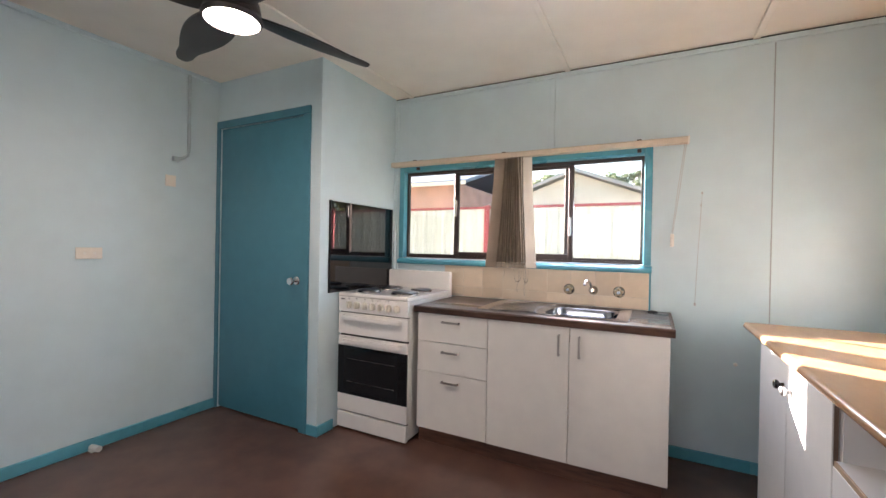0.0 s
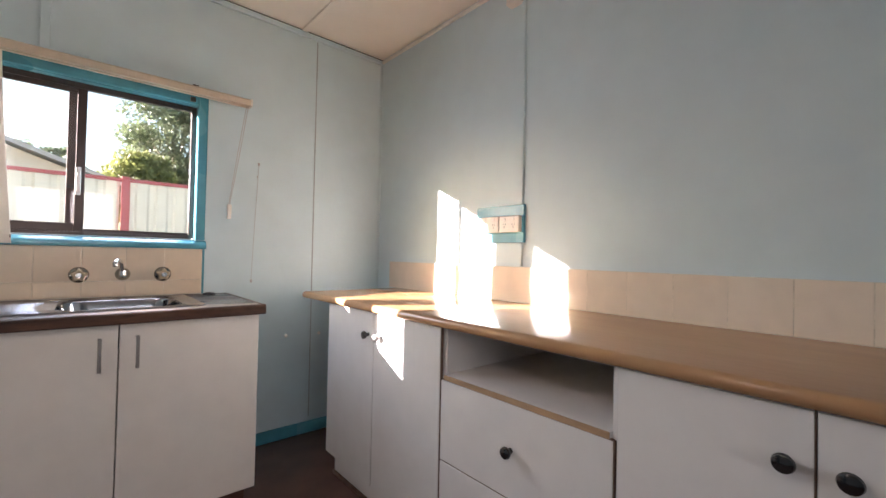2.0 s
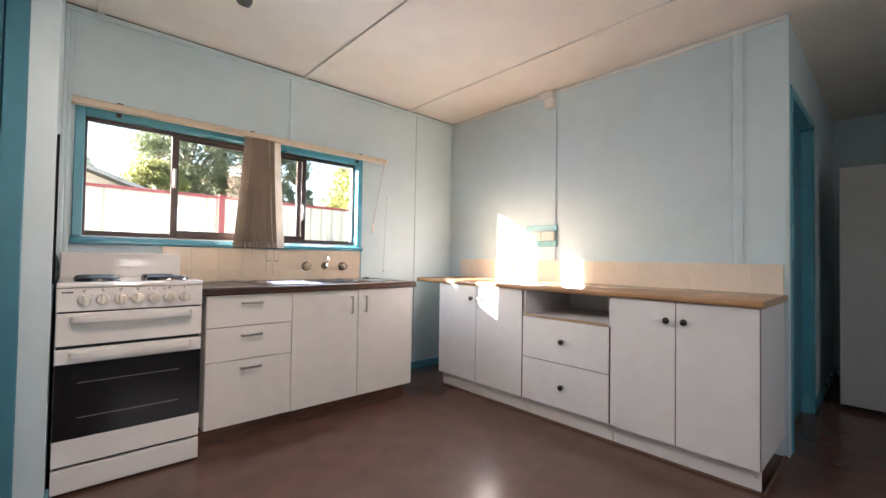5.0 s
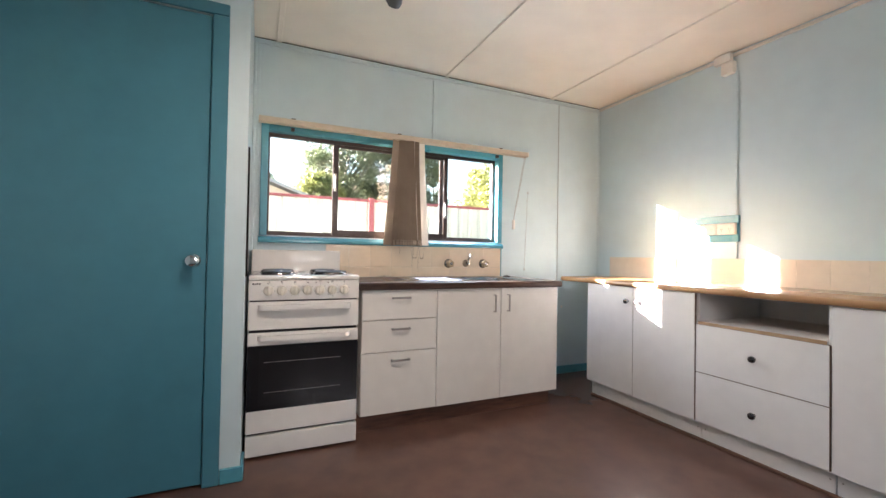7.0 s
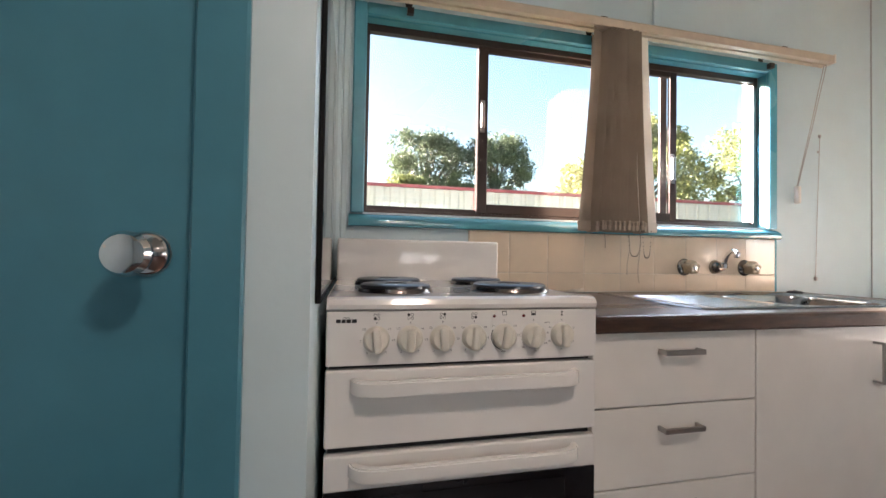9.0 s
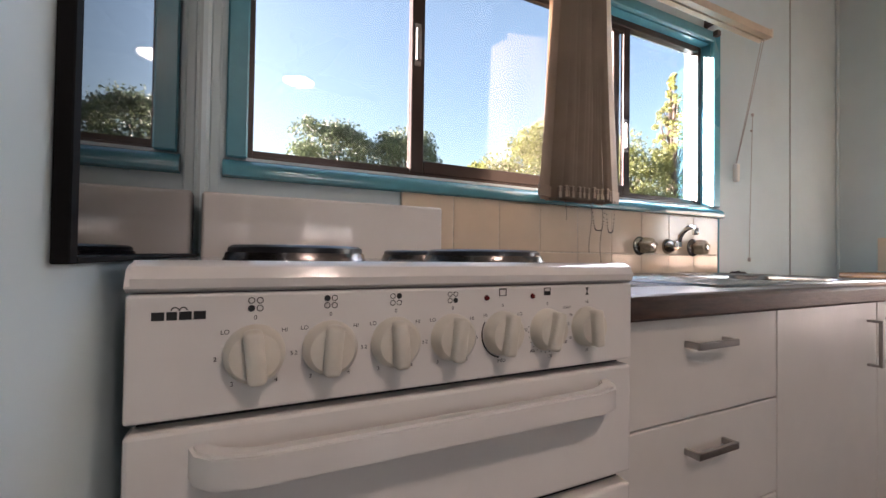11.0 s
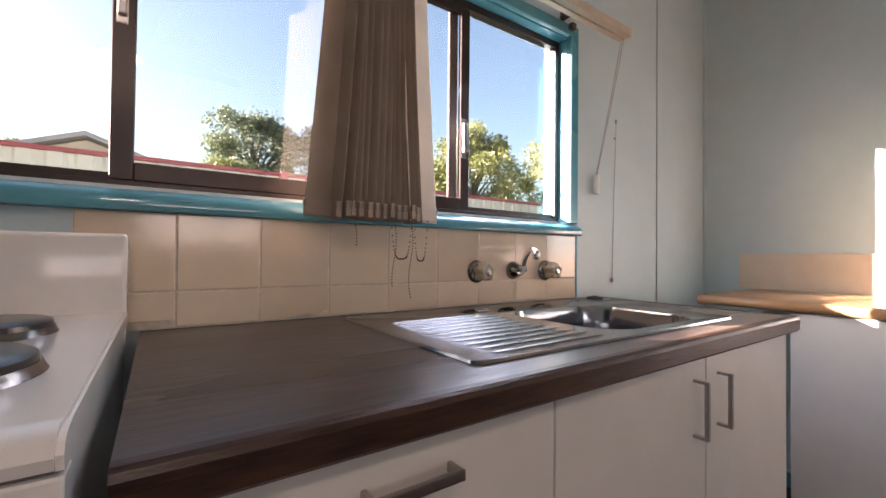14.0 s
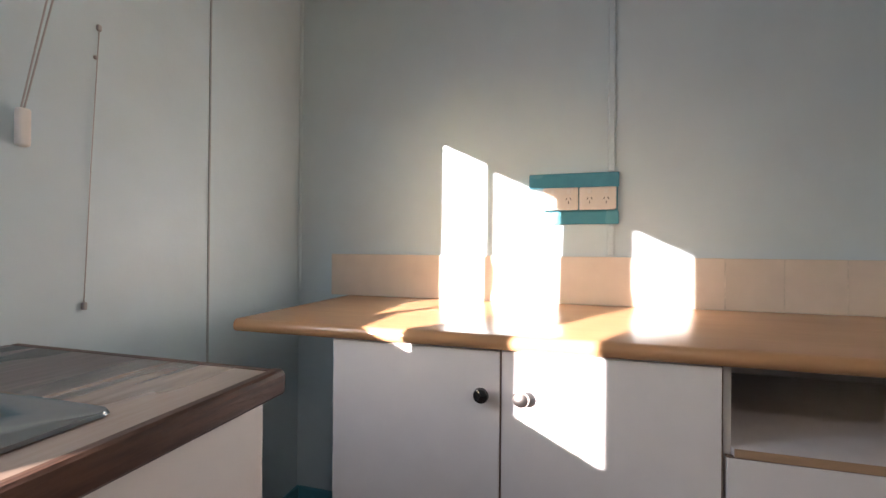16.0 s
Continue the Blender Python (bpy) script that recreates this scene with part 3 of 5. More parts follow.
# drawing cord with its weight, and the turning chain, at the rail's end
bm = bmesh.new()
tube(bm, [(0.560, 3.60, 1.962), (0.530, 3.64, 1.68), (0.499, 3.680, 1.410)], 0.0017, 6)
tube(bm, [(0.552, 3.605, 1.962), (0.520, 3.64, 1.68), (0.494, 3.680, 1.410)], 0.0017, 6)
part("cord", bm, M_CORD, blind)
part("cord_weight", boxes((0.486, 0.508, 3.668, 3.690, 1.331, 1.413, 0.006, 3)), M_PLASTIC, blind, "white plastic cord weight")
bm = tube(bmesh.new(), [(0.655, 3.694, 1.66), (0.640, 3.694, 1.32), (0.628, 3.694, 0.985)], 0.0012, 6)
box(bm, 0.623, 0.633, 3.688, 3.699, 0.968, 0.986, 0.002)
box(bm, 0.650, 0.660, 3.690, 3.699, 1.66, 1.675, 0.002)
part("wall_cord", bm, M_CORD, blind, "thin white cord hanging down the wall")

# ---- sink bench ----
BZ0, BZ1 = 0.873, 0.915
SX0, SX1, SY0, SY1 = -0.196, 0.216, 3.152, 3.506
bench = thing("benchtop", (-0.25, 3.36, BZ0), "dark stained timber benchtop with worn red-brown edge", "benchtop")
bm = bmesh.new()
rings = [[bm.verts.new((x, y, z)) for x, y in ((x0, y0), (x1, y0), (x1, y1), (x0, y1))] for z in (BZ0, BZ1)
         for x0, x1, y0, y1 in ((-1.005, 0.482, 3.052, 3.686), (SX0 - 0.006, SX1 + 0.006, SY0 - 0.006, SY1 + 0.006))]
for u, v in ((0, 1), (2, 3), (0, 2), (1, 3)):
    for k in range(4):
        j = (k + 1) % 4
        bm.faces.new((rings[u][k], rings[u][j], rings[v][j], rings[v][k]))
part("slab", bm, M_BENCH, bench)
bm = bmesh.new()
extrude_profile(bm, [(3.0525, BZ0), (3.036, BZ0), (3.031, BZ0 + 0.005), (3.030, BZ1 - 0.008), (3.034, BZ1 - 0.002), (3.040, BZ1 + 0.0006), (3.0525, BZ1 + 0.0006)], "x", -1.005, 0.500)
part("front_edge", bm, M_BENCH_EDGE, bench, "worn red-brown timber edge")
part("end_edge", boxes((0.4815, 0.500, 3.0525, 3.686, BZ0, BZ1 + 0.0006, 0.004, 2)), M_BENCH_EDGE, bench, "worn red-brown timber edge")

sink = thing("sink", (-0.15, 3.38, BZ1), "stainless steel sink with ridged drainer in a dark benchtop", "sink")
bm = bmesh.new()
outer = rounded(-0.600, 0.284, 3.110, 3.636, 0.022)
lip = rounded(-0.592, 0.276, 3.118, 3.628, 0.016)
inner = rounded(SX0, SX1, SY0, SY1, 0.098, 10)
SZ = BZ1 + 0.0012


def loop(pts, z):
    return [bm.verts.new((x, y, z)) for x, y in pts]


def band(a, b):
    for k in range(len(a)):
        j = (k + 1) % len(a)
        bm.faces.new((a[k], a[j], b[j], b[k]))


o0, o1, o2 = loop(outer, SZ), loop(rounded(-0.597, 0.281, 3.113, 3.633, 0.020), SZ + 0.0045), loop(lip, SZ + 0.0022)
band(o0, o1), band(o1, o2)
i0 = loop(inner, SZ + 0.0022)
eds = [bm.edges.get((a[k], a[(k + 1) % len(a)])) or bm.edges.new((a[k], a[(k + 1) % len(a)])) for a in (o2, i0) for k in range(len(a))]
bmesh.ops.triangle_fill(bm, use_beauty=True, edges=eds, normal=(0, 0, 1))
prev = i0
for inset, depth in ((0.003, 0.002), (0.006, 0.010), (0.010, 0.06), (0.016, 0.13), (0.03, 0.155), (0.055, 0.165)):
    nxt = loop(rounded(SX0 + inset, SX1 - inset, SY0 + inset, SY1 - inset, max(0.06, 0.098 - inset * 0.6), 10), SZ + 0.0022 - depth)
    band(prev, nxt)
    prev = nxt
bm.faces.new(prev)
part("sink_body", bm, M_STEEL, sink, smooth=True)
for k in range(11):
    y = 3.157 + k * 0.0345
    x0 = -0.548 + 0.003 * abs(k - 5)
    x1 = -0.243 + 0.020 * (abs(k - 5) / 5) ** 2
    bm = bmesh.new()
    rows = []
    for i in range(17):
        u = i / 16
        amp = math.sin(math.pi * min(0.5, 5 * u, 5 * (1 - u))) ** 0.6 + 0.02
        rows.append([bm.verts.new((x0 + (x1 - x0) * u, y + 0.0052 * amp * math.cos(math.pi * j / 6), SZ + 0.0023 + 0.0013 * amp * math.sin(math.pi * j / 6))) for j in range(7)])
    for a, b in zip(rows, rows[1:]):
        for j in range(6):
            bm.faces.new((a[j], a[j + 1], b[j + 1], b[j]))
    part("drainer_ridge", bm, M_STEEL, sink, smooth=True)
bm = lathe(bmesh.new(), [(0.0, -0.012), (0.018, -0.012), (0.024, -0.004), (0.036, 0.001), (0.040, 0.0)], Matrix.Translation((-0.006, 3.33, SZ - 0.162)))
part("waste", bm, M_CHROME, sink, smooth=True)
part("tap_hole_cover", lathe(bmesh.new(), [(0.0, 0.005), (0.014, 0.005), (0.020, 0.003), (0.022, 0.0)], Matrix.Translation((-0.205, 3.565, SZ + 0.0022)), 24), M_CHROME, sink, "small round chrome cover", smooth=True)
bm = lathe(bmesh.new(), [(0.0, 0.006), (0.008, 0.007), (0.010, 0.010), (0.022, 0.010), (0.029, 0.007), (0.031, 0.0), (0.0, 0.0)], Matrix.Translation((0.395, 3.615, BZ1)))
lathe(bm, [(0.006, 0.009), (0.006, 0.013), (0.0, 0.014)], Matrix.Translation((0.395, 3.615, BZ1)), 12)
solid("sink_plug", bm, M_RUBBER, "black rubber sink plug lying on the benchtop", "sink plug", smooth=True)

# ---- taps ----
IN = Matrix.Rotation(radians(90), 4, "X")


def tap(x):
    t = thing("wall_tap", (x, 3.688, 1.024), "chrome wall tap with an aged ivory lobed handle above the sink", "tap", "taps over the sink")
    m = Matrix.Translation((x, 3.6875, 1.024)) @ IN
    part("flange", lathe(bmesh.new(), [(0.0, 0.0), (0.037, 0.0), (0.0375, 0.003), (0.036, 0.007), (0.030, 0.013), (0.019, 0.017), (0.016, 0.024), (0.0, 0.024)], m, 32), M_TAP, t, smooth=True)
    bm = bmesh.new()
    n = 60
    rings = []
    for h, f, w in ((0.020, 0.86, 0.6), (0.022, 1.0, 1.0), (0.030, 1.02, 1.0), (0.056, 0.92, 1.0), (0.061, 0.86, 0.9), (0.063, 0.74, 0.6), (0.062, 0.56, 0.0), (0.060, 0.50, 0.0)):
        rings.append([bm.verts.new(m @ Vector((f * r * math.cos(a), f * r * math.sin(a), h))) for a, r in ((2 * math.pi * k / n + 0.3, 0.0275 + w * 0.0045 * math.cos(10 * math.pi * k / n)) for k in range(n))])
    for u, v in zip(rings, rings[1:]):
        for k in range(n):
            j = (k + 1) % n
            bm.faces.new((u[k], u[j], v[j], v[k]))
    bm.faces.new(rings[0]), bm.faces.new(rings[-1])
    head = part("handle", bm, M_HEAD, t, "aged ivory plastic handle", smooth=True)
    part("button", lathe(bmesh.new(), [(0.0125, 0.059), (0.0125, 0.0645), (0.0105, 0.0665), (0.0085, 0.0650), (0.0075, 0.0650), (0.0060, 0.0670), (0.0, 0.0675)], m, 20), M_CHROME, head, smooth=True)


tap(-0.130)
tap(0.194)
spout = thing("spout", (0.03, 3.688, 1.026), "curved chrome wall spout over the sink bowl", "tap")
m = Matrix.Translation((0.031, 3.6875, 1.026)) @ IN
part("flange", lathe(bmesh.new(), [(0.0, 0.0), (0.031, 0.0), (0.031, 0.003), (0.029, 0.012), (0.024, 0.024), (0.019, 0.034), (0.017, 0.042), (0.0, 0.044)], m, 30), M_TAP, spout, smooth=True)
pts = [(0.031, 3.652, 1.026), (0.029, 3.640, 1.030), (0.027, 3.632, 1.042), (0.024, 3.625, 1.060), (0.020, 3.612, 1.078), (0.013, 3.592, 1.091), (0.006, 3.572, 1.096), (-0.001, 3.554, 1.093), (-0.005, 3.545, 1.085)]
pipe = part("pipe", tube(bmesh.new(), pts, 0.0090, 16), M_CHROME, spout, smooth=True)
part("nozzle", lathe(bmesh.new(), [(0.0, -0.014), (0.0100, -0.014), (0.0112, -0.010), (0.0112, 0.006), (0.0092, 0.010)], Matrix.Translation((-0.0055, 3.544, 1.080)), 16), M_CHROME, pipe, smooth=True)
part("nut", lathe(bmesh.new(), [(0.0, -0.011), (0.0145, -0.011), (0.0145, 0.009), (0.011, 0.012), (0.0, 0.012)], Matrix.Translation((0.0285, 3.636, 1.033)), 8), M_CHROME, spout)

# ---- sink cupboards ----
def d_handle(c, along, parent, label="brushed metal bow handle"):
    """A flat bow handle: two posts and a bar that stand off the front."""
    x, y, z = c
    h = 0.059
    if along == "x":
        bm = boxes((x - h, x + h, y - 0.029, y - 0.022, z - 0.0065, z + 0.0065, 0.0014, 2), (x - h, x - h + 0.007, y - 0.023, y, z - 0.006, z + 0.006, 0.001), (x + h - 0.007, x + h, y - 0.023, y, z - 0.006, z + 0.006, 0.001))
    else:
        bm = boxes((x - 0.0055, x + 0.0055, y - 0.030, y - 0.022, z - h, z + h, 0.0014, 2), (x - 0.005, x + 0.005, y - 0.023, y, z - h, z - h + 0.006, 0.001), (x - 0.005, x + 0.005, y - 0.023, y, z + h - 0.006, z + h, 0.001))
    part("handle", bm, M_NICKEL, parent, label)


CF, CB = 3.056, 3.690
drawers = thing("drawer_unit", (-0.74, 3.37, 0), "white three-drawer kitchen cabinet with bow handles", "cabinet")
part("body", boxes((-0.985, -0.969, CF + 0.018, CB, 0.112, BZ0 - 0.001), (-0.509, -0.493, CF + 0.018, CB, 0.112, BZ0 - 0.001), (-0.969, -0.509, CF + 0.018, CB, 0.112, 0.128), (-0.969, -0.509, CB - 0.008, CB, 0.128, BZ0 - 0.001)), M_CAB, drawers)
for z0, z1, hz in ((0.688, 0.870, 0.822), (0.491, 0.684, 0.631), (0.114, 0.487, 0.439)):
    d = part("drawer_front", boxes((-0.984, -0.496, CF, CF + 0.017, z0, z1, 0.0015)), M_CAB, drawers)
    d_handle((-0.741, CF, hz), "x", d)
cup = thing("sink_cupboard", (-0.01, 3.37, 0), "white two-door kitchen cupboard under the sink with bow handles", "cabinet")
part("body", boxes((-0.493, -0.477, CF + 0.018, CB, 0.112, BZ0 - 0.001), (0.463, 0.479, CF + 0.018, CB, 0.112, BZ0 - 0.001), (-0.477, 0.463, CF + 0.018, CB, 0.112, 0.128), (-0.477, 0.463, CB - 0.008, CB, 0.128, BZ0 - 0.001)), M_CAB, cup)
d = part("cupboard_door", boxes((-0.492, -0.014, CF, CF + 0.017, 0.112, 0.870, 0.0015)), M_CAB, cup)
d_handle((-0.067, CF, 0.767), "z", d)
d = part("cupboard_door", boxes((-0.010, 0.479, CF, CF + 0.017, 0.112, 0.870, 0.0015)), M_CAB, cup)
d_handle((0.043, CF, 0.767), "z", d)
solid("kickboard", boxes((-1.0, 0.455, 3.115, 3.132, 0.0, 0.111, 0.002), (0.438, 0.455, 3.132, CB, 0.0, 0.111, 0.002)), M_KICKWOOD, "dark brown timber kickboard under the white cabinets", "kickboard")

# ---- stove ----
KX0, KX1, KF, KB = -1.602, -1.022, 2.985, 3.600
stove = thing("stove", (-1.312, 3.3, 0), "white enamel electric stove with four black hotplates and dark oven glass", "stove")
part("body", boxes((KX0 + 0.004, KX1 - 0.004, KF + 0.032, KB, 0.02, 0.938, 0.002)), M_ENAMEL, stove)
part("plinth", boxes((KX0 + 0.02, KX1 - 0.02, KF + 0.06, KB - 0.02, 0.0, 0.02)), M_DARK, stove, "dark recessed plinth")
# near-black sheet: the shade in the gaps between panel, doors and drawer, as colour
part("gap_shadow", boxes((KX0 + 0.006, KX1 - 0.006, KF + 0.020, KF + 0.032, 0.03, 0.935)), M_DARK, stove, "black sheet standing in for shade in the front gaps")
bm = bmesh.new()
extrude_profile(bm, [(KF + 0.004, 0.941), (KF - 0.004, 0.945), (KF - 0.006, 0.953), (KF - 0.001, 0.963), (KF + 0.010, 0.968), (KF + 0.03, 0.966), (KB, 0.966), (KB, 0.941)], "x", KX0, KX1)
bmesh.ops.bevel(bm, geom=[e for e in bm.edges if abs(e.verts[0].co.x - e.verts[1].co.x) < 1e-5 and e.verts[0].co.z > 0.95], offset=0.004, segments=2, affect="EDGES")
part("hob_top", bm, M_ENAMEL, stove, smooth=True)
part("splashback", boxes((KX0 + 0.002, KX1 - 0.002, KB, KB + 0.045, 0.90, 1.108, 0.008, 3)), M_ENAMEL, stove, smooth=True)
for x, y, r in ((-1.452, 3.150, 0.086), (-1.446, 3.395, 0.096), (-1.158, 3.165, 0.096), (-1.170, 3.410, 0.080)):
    hob = part("hotplate", lathe(bmesh.new(), [(0.0, 0.983), (r * 0.3, 0.983), (r * 0.32, 0.985), (r * 0.9, 0.985), (r * 0.96, 0.982), (r * 0.97, 0.974)], Matrix.Translation((x, y, 0)), 40), M_HOB, stove, "black iron hotplate", smooth=True)
    part("ring", lathe(bmesh.new(), [(r * 0.96, 0.976), (r * 0.99, 0.976), (r * 1.01, 0.970), (r * 1.035, 0.9665)], Matrix.Translation((x, y, 0)), 40), M_HOBRING, hob, smooth=True)
panel = part("control_panel", boxes((KX0, KX1, KF, KF + 0.030, 0.834, 0.940, 0.003, 2)), M_ENAMEL, stove)
grill = part("grill_door", boxes((KX0, KX1, KF, KF + 0.028, 0.677, 0.826, 0.004, 2)), M_ENAMEL, stove)
oven = part("oven_door", boxes((KX0, KX1, KF, KF + 0.028, 0.594, 0.662, 0.004, 2), (KX0, KX1, KF, KF + 0.028, 0.134, 0.252, 0.004, 2), (KX0, KX1, KF + 0.012, KF + 0.028, 0.252, 0.594)), M_ENAMEL, stove)
part("oven_glass", boxes((KX0 + 0.001, KX1 - 0.001, KF + 0.001, KF + 0.0115, 0.2525, 0.5935)), M_BLACKGLASS, oven, "black glass front")
part("oven_window", boxes((-1.545, -1.095, KF - 0.0002, KF + 0.001, 0.275, 0.578)), M_OVENWIN, oven, "smoked window")
for z in (0.345, 0.505):
    part("oven_rack", boxes((-1.52, -1.12, KF - 0.0006, KF - 0.0002, z - 0.0014, z + 0.0014)), M_NICKEL, oven, "thin wire rack line")
part("warming_drawer", boxes((KX0, KX1, KF, KF + 0.028, 0.014, 0.122, 0.004, 2)), M_ENAMEL, stove)


def bow(z0, z1, parent):
    """A broad moulded handle that bows out from the door."""
    bm = bmesh.new()
    pts = [(-1.556, KF + 0.001), (-1.550, KF - 0.018), (-1.535, KF - 0.033), (-1.505, KF - 0.040), (-1.119, KF - 0.040), (-1.089, KF - 0.033), (-1.074, KF - 0.018), (-1.068, KF + 0.001),
           (-1.084, KF + 0.001), (-1.090, KF - 0.016), (-1.106, KF - 0.024), (-1.126, KF - 0.027), (-1.498, KF - 0.027), (-1.518, KF - 0.024), (-1.534, KF - 0.016), (-1.540, KF + 0.001)]
    extrude_profile(bm, pts, "z", z0, z1)
    bmesh.ops.bevel(bm, geom=[e for e in bm.edges if abs(e.verts[0].co.z - e.verts[1].co.z) < 1e-5], offset=0.003, segments=2, affect="EDGES")
    part("handle", bm, M_ENAMEL, parent, smooth=True)


bow(0.782, 0.812, grill)
bow(0.622, 0.650, oven)
OUT = Matrix.Rotation(radians(90), 4, "X")
for k in range(7):
    x = -1.506 + 0.0665 * k
    z = 0.885
    kn = part("knob", lathe(bmesh.new(), [(0.0, 0.017), (0.0205, 0.0155), (0.0245, 0.011), (0.0262, 0.0)], Matrix.Translation((x, KF, z)) @ OUT, 28), M_KNOBW, panel, "ivory plastic control knob", smooth=True)
    a = radians((6, -4, 3, -5, -8, -12, 4)[k])
    bm = bmesh.new()
    box(bm, -0.0080, 0.0080, -0.0238, 0.0238, 0.004, 0.026, 0.005, 3)
    bmesh.ops.transform(bm, matrix=Matrix.Translation((x, KF, z)) @ OUT @ Matrix.Rotation(a, 4, "Z"), verts=bm.verts)
    part("grip", bm, M_KNOBW, kn, smooth=True)


def ink_at(x, z, text, size=0.0056):
    lettering(text, size, Matrix.Translation((x, KF - 0.0006, z)) @ OUT, M_INK, panel)


def ink_bar(x0, x1, z0, z1, name="printed_mark", m=None):
    part(name, boxes((x0, x1, KF - 0.0006, KF + 0.0002, z0, z1)), m or M_INK, panel)


for k in range(7):
    x = -1.506 + 0.0665 * k
    ink_at(x, 0.917, "60" if k == 6 else "0", 0.0056)
    if k < 4:
        for txt, ang in (("LO", 140), ("2", 185), ("3", 235), ("4", 305), ("5", 355), ("HI", 38)):
            ink_at(x + 0.0315 * math.cos(radians(ang)), 0.885 + 0.0315 * math.sin(radians(ang)), txt)
        bm = bmesh.new()
        for i in (0, 1):
            for j in (0, 1):
                filled = (k, i, j) in ((0, 0, 0), (1, 0, 1), (2, 1, 1), (3, 1, 0))
                mm = Matrix.Translation((x - 0.0035 + 0.007 * i, KF - 0.0006, 0.9255 + 0.007 * j)) @ OUT
                lathe(bm, [(0.0 if filled else 0.0022, 0.0), (0.003, 0.0)], mm, 14)
        part("printed_mark", bm, M_INK, panel)
    elif k == 4:
        for txt, ang in (("HI", 138), ("MED", 268), ("LO", 40)):
            ink_at(x + 0.0325 * math.cos(radians(ang)), 0.885 + 0.0325 * math.sin(radians(ang)), txt)
        bm = bmesh.new()
        arc = [(radians(150 + 110 * i / 14)) for i in range(15)]
        va = [bm.verts.new((x + 0.0275 * math.cos(t), KF - 0.0006, 0.885 + 0.0275 * math.sin(t))) for t in arc]
        vb = [bm.verts.new((x + 0.0292 * math.cos(t), KF - 0.0006, 0.885 + 0.0292 * math.sin(t))) for t in arc]
        for i in range(14):
            bm.faces.new((va[i], va[i + 1], vb[i + 1], vb[i]))
        part("printed_mark", bm, M_INK, panel)
        for r in ((x - 0.005, x + 0.005, 0.9285, 0.9293), (x - 0.005, x + 0.005, 0.936, 0.9374), (x - 0.005, x - 0.0042, 0.9285, 0.936), (x + 0.0042, x + 0.005, 0.9285, 0.936)):
            ink_bar(*r)
    elif k == 5:
        for txt, ang in (("250", 178), ("200", 228), ("150", 278), ("100", 328), ("50", 8)):
            ink_at(x + 0.034 * math.cos(radians(ang)), 0.885 + 0.034 * math.sin(radians(ang)), txt, 0.0052)
        ink_at(x + 0.032, 0.911, "LIGHT", 0.0048)
        bm = bmesh.new()
        for i in range(15):
            t = radians(170 + 190 * i / 14)
            lathe(bm, [(0.0, 0.0), (0.0007, 0.0)], Matrix.Translation((x + 0.0285 * math.cos(t), KF - 0.0006, 0.885 + 0.0285 * math.sin(t))) @ OUT, 8)
        part("printed_mark", bm, M_INK, panel)
        for r in ((x - 0.005, x + 0.005, 0.9275, 0.9325), (x - 0.005, x + 0.005, 0.936, 0.937), (x - 0.005, x - 0.0042, 0.9325, 0.936), (x + 0.0042, x + 0.005, 0.9325, 0.936)):
            ink_bar(*r)
    else:
        for txt, ang in (("50", 150), ("40", 205), ("30", 270), ("20", 330), ("10", 25)):
            ink_at(x + 0.0315 * math.cos(radians(ang)), 0.885 + 0.0315 * math.sin(radians(ang)), txt, 0.0052)
        bm = bmesh.new()
        vs = [bm.verts.new((x + dx, KF - 0.0006, 0.926 + dz)) for dx, dz in ((-0.003, 0), (0.003, 0), (0.0006, 0.005), (0.003, 0.010), (-0.003, 0.010), (-0.0006, 0.005))]
        bm.faces.new(vs)
        part("printed_mark", bm, M_INK, panel)
for x in (-1.262, -1.196):
    part("indicator_lamp", lathe(bmesh.new(), [(0.0, 0.0026), (0.0028, 0.0020), (0.0034, 0.0), (0.0, 0.0)], Matrix.Translation((x, KF, 0.927)) @ OUT, 14), M_RED, panel, "dark red indicator lamp", smooth=True)
for x0, x1 in ((-1.584, -1.575), (-1.5735, -1.566), (-1.5645, -1.5555), (-1.554, -1.545)):
    ink_bar(x0, x1, 0.918, 0.925, "badge")
bm = bmesh.new()
for cx in (-1.5675, -1.5615):
    va = [bm.verts.new((cx + 0.0032 * math.cos(t), KF - 0.0006, 0.926 + 0.0032 * math.sin(t))) for t in (math.pi * i / 8 for i in range(9))]
    vb = [bm.verts.new((cx + 0.0022 * math.cos(t), KF - 0.0006, 0.926 + 0.0022 * math.sin(t))) for t in (math.pi * i / 8 for i in range(9))]
    for i in range(8):
        bm.faces.new((va[i], va[i + 1], vb[i + 1], vb[i]))
part("badge", bm, M_INK, panel)

sp = thing("splash_panel", (PX, 3.23, 0.97), "glossy black glass panel fixed to the partition beside the stove", "splash panel")
part("glass_sheet", boxes((PX + 0.001, PX + 0.008, 2.897, 3.655, 0.972, 1.613, 0.0008)), M_MIRROR, sp)
part("edge_strip", boxes((PX + 0.001, PX + 0.010, 2.884, 2.8968, 0.967, 1.617, 0.0008), (PX + 0.001, PX + 0.010, 2.8970, 3.655, 0.9670, 0.9715, 0.0008)), M_STRIP, sp, "black edge strip")

